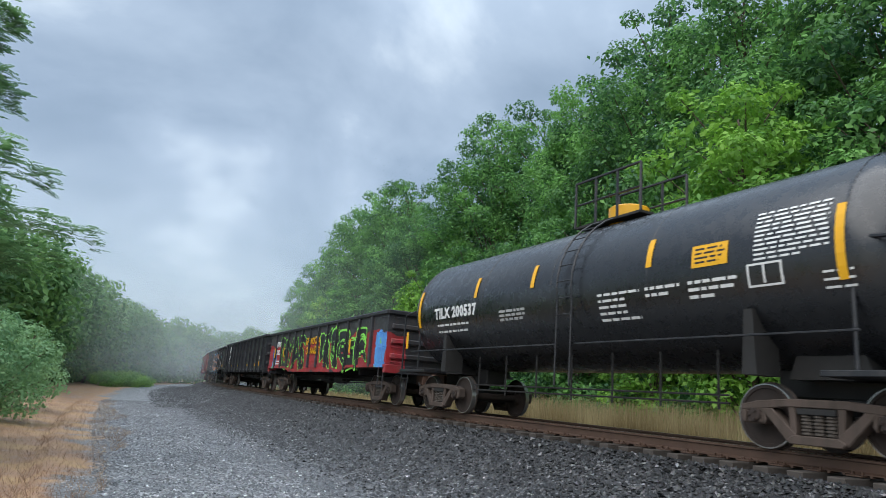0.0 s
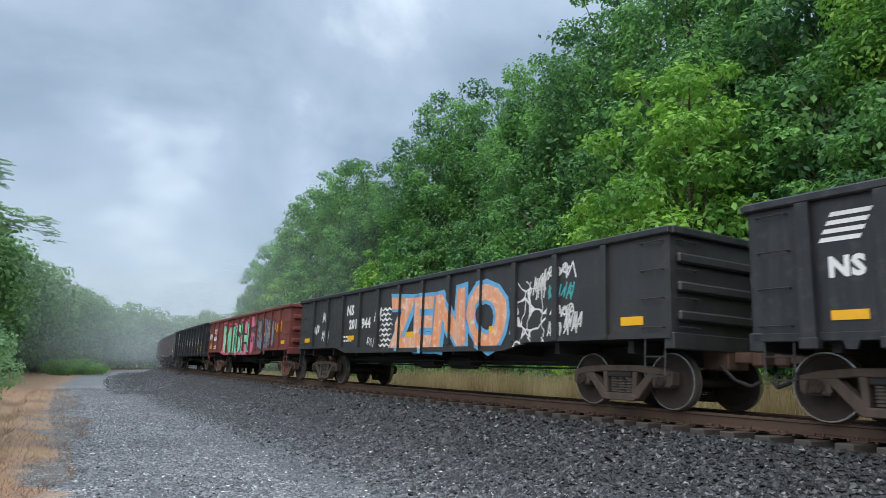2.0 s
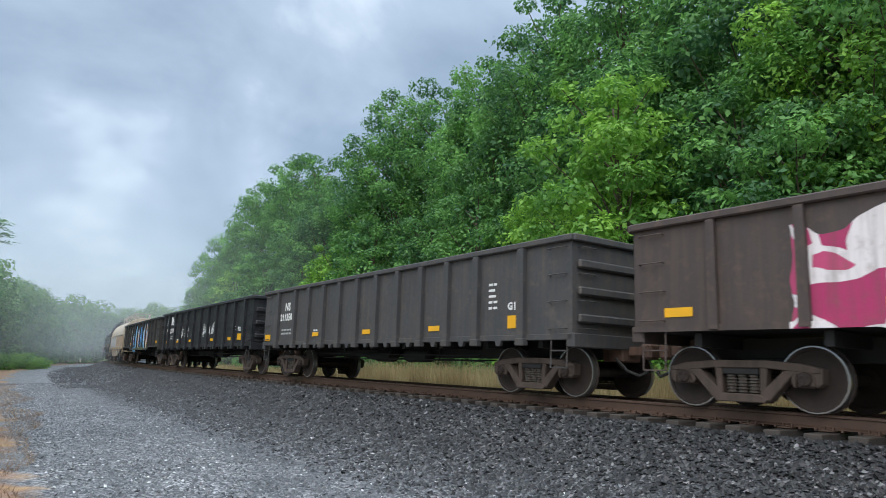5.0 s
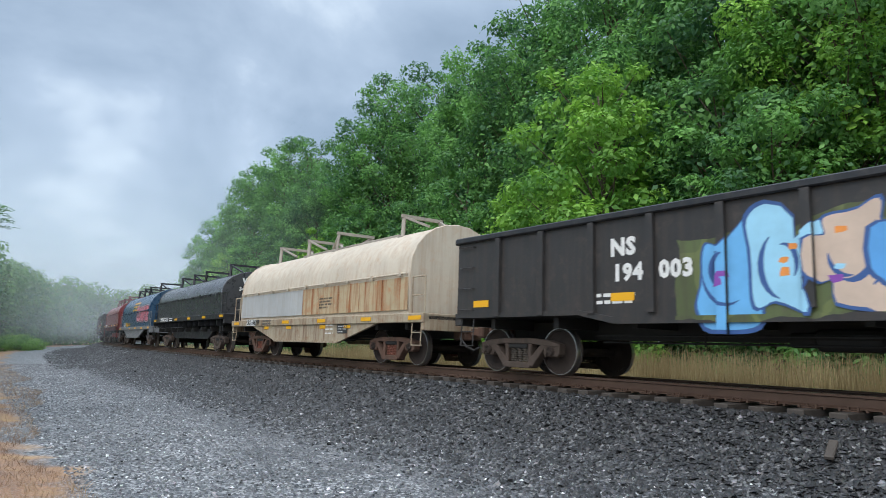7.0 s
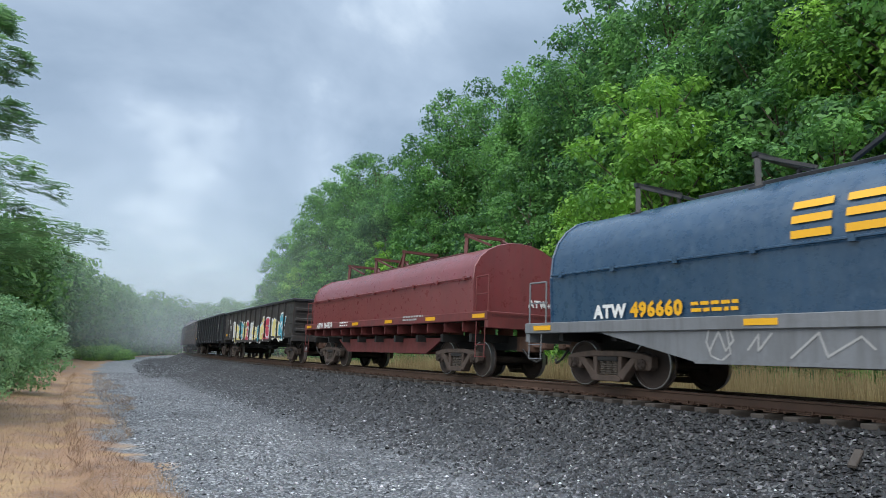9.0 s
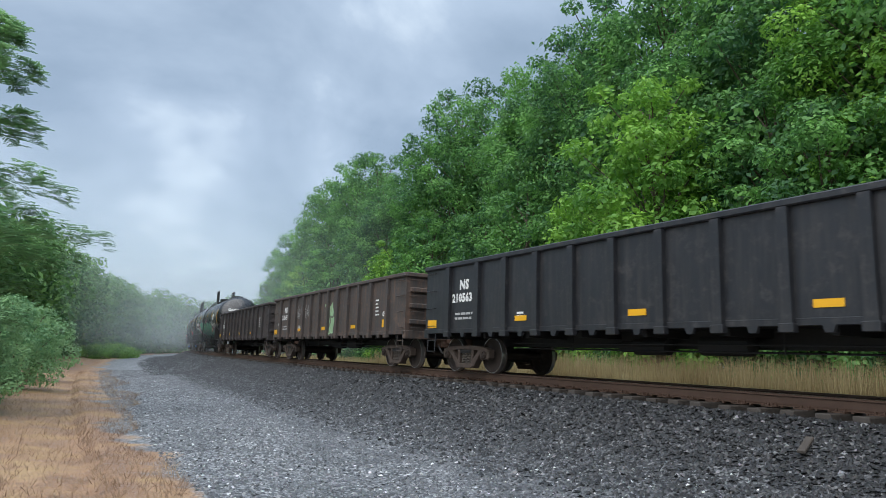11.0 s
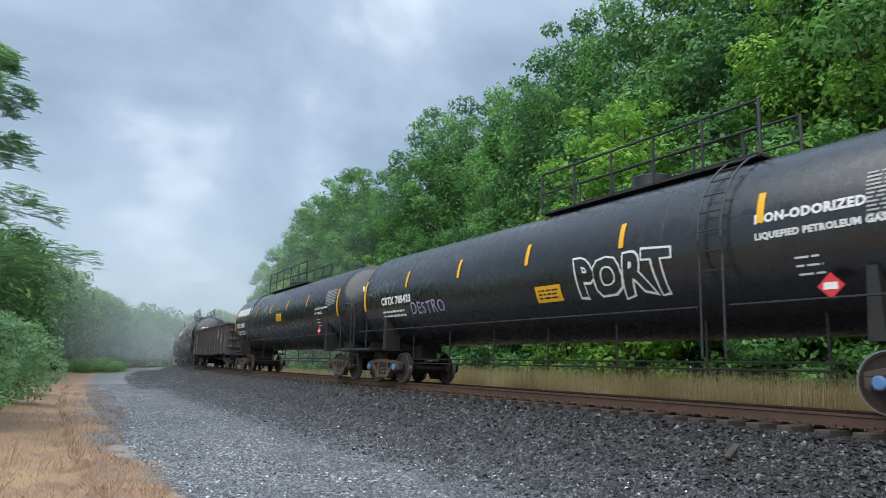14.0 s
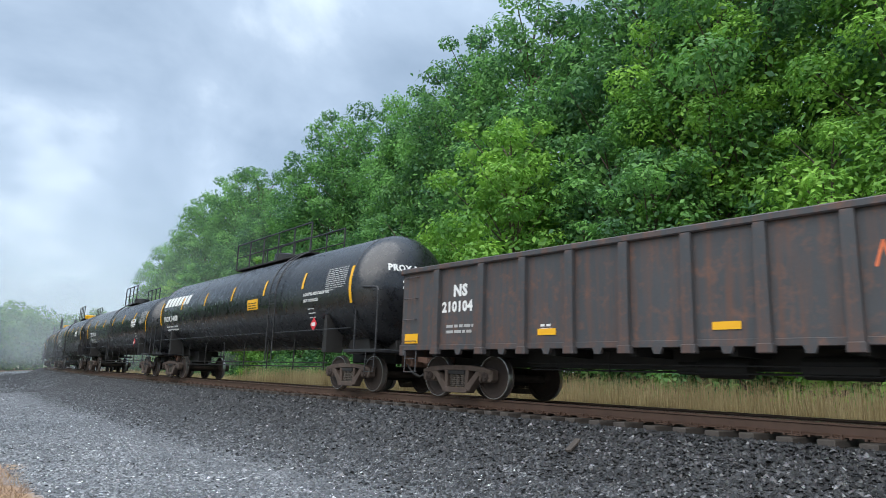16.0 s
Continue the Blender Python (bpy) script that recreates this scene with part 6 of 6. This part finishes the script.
    patch(car, side, 0.28, 6.05, 1.36, 2.17, paint("grey_primer_patch", (0.42, 0.43, 0.43), 0.5, (0.30, 0.25, 0.2), 0.4), "repaired_panel", 2, "grey primed panel")
    streaked = paint("rust_streaked_cream", (0.46, 0.37, 0.23), 0.55, (0.30, 0.11, 0.035), 1.0, streak=1.5)
    for k in range(5):
        x = 0.26 - 1.27 * k
        patch(car, side, x - 1.25, x, 1.36, 2.17, streaked, "hood_panel", 2, "cream hood panel with rust streaks")
    bars(car, lambda x, z: (x, 1.456, z), -1.0, 1.8, [0.9, 0.8, 0.9, 0.6], plain("brown_stencil", (0.12, 0.09, 0.06)), seed=152, h=0.05, gap=0.09)
    patch(car, skin, 4.2, 5.15, 1.05, 1.28, WHITE, "number_plate_field", 1, "white field behind the number")
    lettering(car, lambda x, z: (x, 1.549, z), 5.1, 1.09, "LRS 166397", 0.24, plain("black_stencil", (0.03, 0.03, 0.03)))
    dark_plate = plain("dark_notice", (0.035, 0.035, 0.035))
    patch(car, lambda x, z: (x, 1.487, z), -3.0, -2.38, 0.78, 1.06, dark_plate, "notice_sheet", 1, "dark notice sheet with white lines")
    bars(car, lambda x, z: (x, 1.496, z), -2.45, 0.97, [0.5, 0.5, 0.3], WHITE, seed=153, h=0.02, gap=0.08)
    bars(car, skin, 3.5, 1.19, [0.8, 0.8], plain("dark_stencil", (0.1, 0.09, 0.08)), seed=150, h=0.05, gap=0.1)
    for x in (3.2, 1.2, -1.4, -3.0):
        patch(car, lambda x, z: (x, 1.487, z), x - 0.2, x + 0.2, 0.92, 1.02, YELLOW)
    bars(car, lambda x, z: (x, 1.487, z), -1.6, 1.0, [0.5, 0.5, 0.5], WHITE, seed=151, h=0.04, gap=0.12)
    place(car, 171.1, 184.9)
    grhood = paint("dark_grey_hood_paint", (0.036, 0.038, 0.042), 0.27, (0.06, 0.06, 0.06), 0.4, gloss=0.8)
    car, skin = coil("black coil car with a dark grey barrel hood", H(186.05, 200.6) * 2, grhood, BLACK, False, BLACK)
    lettering(car, skin, 5.2, 1.42, "WRWK 34371", 0.30)
    bars(car, skin, 3.0, 1.55, [0.8, 0.7], WHITE, seed=15, h=0.05, gap=0.1)
    ex = -(H(186.05, 200.6) - 0.75) - 0.04
    for body, yy, zz, size in (("WRWK", 0.62, 2.95, 0.36), ("34200-34399", 0.75, 2.65, 0.22)):
        vs, fs = text_points(body, size)
        part("lettering", mesh_from("lettering", [(ex, yy - v.x, zz + v.y) for v in vs], fs, WHITE), None, car)
    place(car, 186.05, 200.6)
    bluehood = paint("navy_blue_hood_paint", (0.012, 0.048, 0.10), 0.27, (0.05, 0.09, 0.13), 0.5, gloss=0.8)
    greysill = paint("weathered_grey_sill_paint", (0.17, 0.18, 0.19), 0.55, (0.08, 0.08, 0.08), 0.5)
    car, skin = coil("navy blue coil car with pink graffiti on its hood", H(201.9, 216.1) * 2, bluehood, greysill, True, BLACK)
    hs = lambda x, z: (x, 1.44 + 0.012, z)
    lettering(car, hs, 5.0, 1.32, "ATW", 0.34)
    lettering(car, hs, 4.05, 1.32, "496660", 0.36, YELLOW)
    bars(car, hs, 2.7, 1.46, [0.9, 0.9], YELLOW, seed=16, h=0.06, gap=0.11)
    arc = hood_skin
    for u, w in ((0.0, 0.6), (0.8, 0.6), (1.6, 0.75)):
        for v in (2.35, 2.58, 2.81):
            vs = [arc(0.9 - u, v), arc(0.9 - u - w, v), arc(0.9 - u - w, v + 0.12), arc(0.9 - u, v + 0.12)]
            part("mark_bar", mesh_from("mark_bar", vs, [(0, 1, 2, 3)], YELLOW), None, car, "bold yellow bar of the owner's mark")
    sprayed_word(car, hood_skin, -0.95, 1.62, "CORPSE", 4.85, 0.92, paint("pink_red_spray", (0.66, 0.26, 0.32), 0.45, (0.36, 0.05, 0.09), 0.9, streak=1.6), plain("wine_spray", (0.10, 0.012, 0.03), 0.45), grow=0.055, curved=True, wild=0.45, halo=plain("pale_pink_spray", (0.62, 0.46, 0.50), 0.45))
    scrawl(car, lambda x, z: (x, 1.49, z), 2.5, 0.6, 4.4, 0.46, 17, GREY_LETTER, 0.03, 6)
    ex = -(H(201.9, 216.1) - 0.75) - 0.04
    for body, yy, zz, size, ink2 in (("ATW", 0.42, 2.95, 0.34, WHITE), ("FOR USE ON", 0.62, 2.72, 0.18, YELLOW), ("ATW", 0.2, 1.45, 0.22, WHITE), ("496660", -0.35, 1.45, 0.22, YELLOW)):
        vs, fs = text_points(body, size)
        part("lettering", mesh_from("lettering", [(ex, yy - v.x, zz + v.y) for v in vs], fs, ink2), None, car)
    place(car, 201.9, 216.1)
    redhood = paint("dull_red_hood_paint", (0.19, 0.04, 0.042), 0.3, (0.10, 0.04, 0.035), 0.4, gloss=0.7)
    redsill = paint("dull_red_sill_paint", (0.15, 0.03, 0.028), 0.55, (0.05, 0.03, 0.025), 0.5)
    car, skin = coil("dull red coil car with a barrel hood", H(217.6, 231.6) * 2, redhood, redsill, False, paint("dark_red_bracket", (0.10, 0.025, 0.022), 0.6))
    lettering(car, skin, 5.4, 1.43, "ATW 164538", 0.28)
    bars(car, skin, 2.9, 1.55, [0.8, 0.8], WHITE, seed=18, h=0.05, gap=0.1)
    bars(car, skin, -2.4, 1.58, [1.3, 0.9], GREY_LETTER, seed=181, h=0.05, gap=0.09)
    ex = -(H(217.6, 231.6) - 0.75) - 0.04
    for body, yy, zz, size in (("ATW", -0.25, 1.85, 0.26), ("164538", -0.72, 1.87, 0.14)):
        vs, fs = text_points(body, size)
        part("lettering", mesh_from("lettering", [(ex, yy - v.x, zz + v.y) for v in vs], fs, WHITE), None, car)
    place(car, 217.6, 231.6)
    m = paint("sprayed_weathered_black", (0.034, 0.032, 0.031), 0.5, (0.075, 0.056, 0.046), 0.5)
    car, skin, ribs = sprayed_gondola(233.35, 249.9, "weathered black gondola with yellow, teal and red graffiti", m, "JTBX", "517153", 19, rail_mat=BLACK, orange=1, numx=0.9)
    hues = [plain(n, c, 0.5, 0.0, 0.3, 2.0) for n, c in (("chalk_spray", (0.55, 0.56, 0.54)), ("straw_spray", (0.68, 0.58, 0.22)), ("deep_teal_spray", (0.06, 0.32, 0.42)), ("straw_spray", (0.68, 0.58, 0.22)), ("crimson_spray", (0.50, 0.05, 0.09)))]
    sprayed_shapes(car, skin, 5.4, 1.0, 12.4, 1.05, 13, hues, WHITE, 304, ribs[1:-1], grow=0.05, accents=[hues[2], WHITE, hues[1]])
    heavy_gondola(251.1, 267.2, "210563", "plain black ribbed gondola", BLACK, 0, 20, emblem=False)
    rust = paint("rust_stained_brown_black_paint", (0.05, 0.043, 0.04), 0.62, (0.13, 0.065, 0.04), 0.6)
    m = paint("sprayed_rust_stained_paint", (0.05, 0.043, 0.04), 0.6, (0.13, 0.075, 0.05), 0.7, [((-1.10, -0.11, 1.1, 2.3), [(0.30, 0.50, 0.28), (0.36, 0.56, 0.33)], 17, 0.8, (0.10, 0.14, 0.10))])
    heavy_gondola(268.5, 283.8, "210157", "rust-stained ribbed gondola with a pale green sprayed figure", m, 0, 21, emblem=False)
    car, skin = CARS[-1][0], flat_skin(3.05)
    for k, (x, z, w, hh) in enumerate(((3.9, 1.75, 0.8, 0.7), (2.7, 1.7, 0.75, 0.8), (3.6, 1.2, 0.5, 0.35), (6.9, 1.5, 0.5, 0.2))):
        scrawl(car, skin, x, z, w, hh, 210 + k, GREY_LETTER, 0.022, 4)
    heavy_gondola(285.0, 300.85, "200873", "dark rust-stained ribbed gondola", paint("dark_rusty_paint", (0.026, 0.023, 0.023), 0.55, (0.08, 0.05, 0.042), 0.6), 0, 22, emblem=False, top=2.82)
    m = paint("sprayed_tank_black", (0.007, 0.008, 0.010), 0.25, (0.018, 0.018, 0.02), 0.2, gloss=0.75, pieces=[((-1.76, 6.16, 1.45, 2.6), [(0.34, 0.07, 0.13), (0.28, 0.05, 0.10)], 18, 1.3, (0.34, 0.08, 0.14))])
    car, skin = big_tank(301.95, 320.9, "black pressure tank car with green and pink graffiti", "GAMX", "9274", m, 23, walk_top=True, marks=(8.14, 5.02, 1.58, -1.54, -4.96, -8.64))
    hues = [plain(n, c, 0.4, 0.0, 0.35, 1.5) for n, c in (("leaf_green_spray", (0.05, 0.33, 0.16)), ("emerald_spray", (0.03, 0.24, 0.14)))]
    sprayed_shapes(car, skin, 3.9, 1.45, 8.3, 1.1, 9, hues, plain("navy_outline_spray", (0.015, 0.02, 0.08), 0.4), 305, grow=0.05, curved=True, accents=[plain("acid_yellow_spray", (0.62, 0.58, 0.06), 0.4), hues[0], plain("rose_spray", (0.5, 0.12, 0.2), 0.4)])
    for k in range(3):
        scrawl(car, skin, -4.4 - k * 0.95, 2.05 - 0.12 * k, 0.9, 0.5, 230 + k, thick=0.03)
    big_tank(321.95, 341.2, "glossy black pressure tank car with white tags", "CBTX", "785423", TANK_BLACK, 24, caps=True, mid=-5.0, span=(-5.3, 0.6), notice="bare")
    car, skin = CARS[-1][0], shell_skin(1.56, 2.72)
    sprayed_word(car, skin, 5.6, 2.02, "DESTRO", 1.9, 0.34, plain("lilac_spray", (0.30, 0.28, 0.42), 0.5), BLACK, grow=0.004, curved=True)
    sprayed_word(car, skin, -1.66, 1.95, "PORT", 2.4, 0.78, TANK_BLACK, WHITE, grow=0.045, curved=True, wild=0.7)
    big_tank(342.0, 361.05, "black pressure tank car with bold white owner's mark", "PROX", "35680", TANK_BLACK, 25, name_bars=True, marks=(8.64, 3.78, 0.86, -1.96, -4.9, -8.64), mid=4.6, span=(-1.6, 4.9), notice="yellow")
    m = paint("rust_streaked_grey_paint", (0.050, 0.052, 0.056), 0.5, (0.14, 0.058, 0.03), 0.62, streak=1.0)
    car, skin, ribs = heavy_gondola(362.65, 378.45, "210104", "grey gondola streaked with orange rust", m, 0, 26, emblem=False)
    scrawl(car, skin, -2.0, 2.0, 0.9, 0.4, 260, plain("orange_spray", (0.65, 0.16, 0.06)), 0.04)
    scrawl(car, skin, -3.6, 1.9, 1.3, 0.7, 261, plain("orange_white_spray", (0.75, 0.45, 0.3)), 0.07)
    big_tank(379.9, 398.1, "black pressure tank car with yellow notice and owner's mark", "PROX", "34008", TANK_BLACK, 27, name_bars=True, mid=-3.7, span=(-4.0, 2.2), notice="yellow")
    u = 399.3
    for k, dome in enumerate((None, YELLOW, YELLOW, None, None)):
        big_tank(u, u + 17.5, "black tank car far back in the train", "TILX", str(290110 + 37 * k), TANK_BLACK, 30 + k, dome, plac=k < 1, r=1.46, zc=2.55)
        u += 18.8


def motions():
    """The train rolls by at a steady speed; the wheel sets turn while they are near."""
    for car, u in CARS:
        rows = []
        for k in range(33):
            t = k * 0.5
            x, y, h = on_track(u - SPEED * t)
            rows.append((t, pose(x, y, 0, 0, 0, h)))
        walk(car, rows)
    centre = {car: u for car, u in CARS}
    for w, car, dx in WHEELS:
        u = centre[car] + w.parent.matrix_local.translation.x
        first, last = max(0, round((u - 45) / SPEED * FPS)), min(480, round((u + 8) / SPEED * FPS))
        step = min(89.0, math.degrees(SPEED / FPS / WHEEL_R))
        if last <= first:
            continue
        ticks = sorted({0, 480, *range(first, last + 1)})
        walk(w, [(k / FPS, pose(dx, 0, WHEEL_R, 0, -(step * (min(max(k, first), last) - first)) % 360, 0)) for k in ticks])


build_ground()
build_track()
build_train()
build_marker()
build_scrap()
build_woods()
build_grass()
build_mist()
stones("ballast_stones", 56000, (-9, 40), (1.33, 5.4), (0.026, 0.058), STONE, "dark crushed ballast stones on the track's shoulder", 1, 1.5, 1.0 / 2.1)
stones("far_ballast_stones", 12000, (36, 110), (1.25, 6.5), (0.04, 0.075), STONE, "dark crushed ballast stones farther along the track", 3, 1.2, 1.0 / 1.5)
stones("gravel_stones", 72000, (-8, 44), (3.0, 9.1), (0.014, 0.036), GRAVEL_STONE, "loose grey gravel on the way", 2, 1.9)
motions()
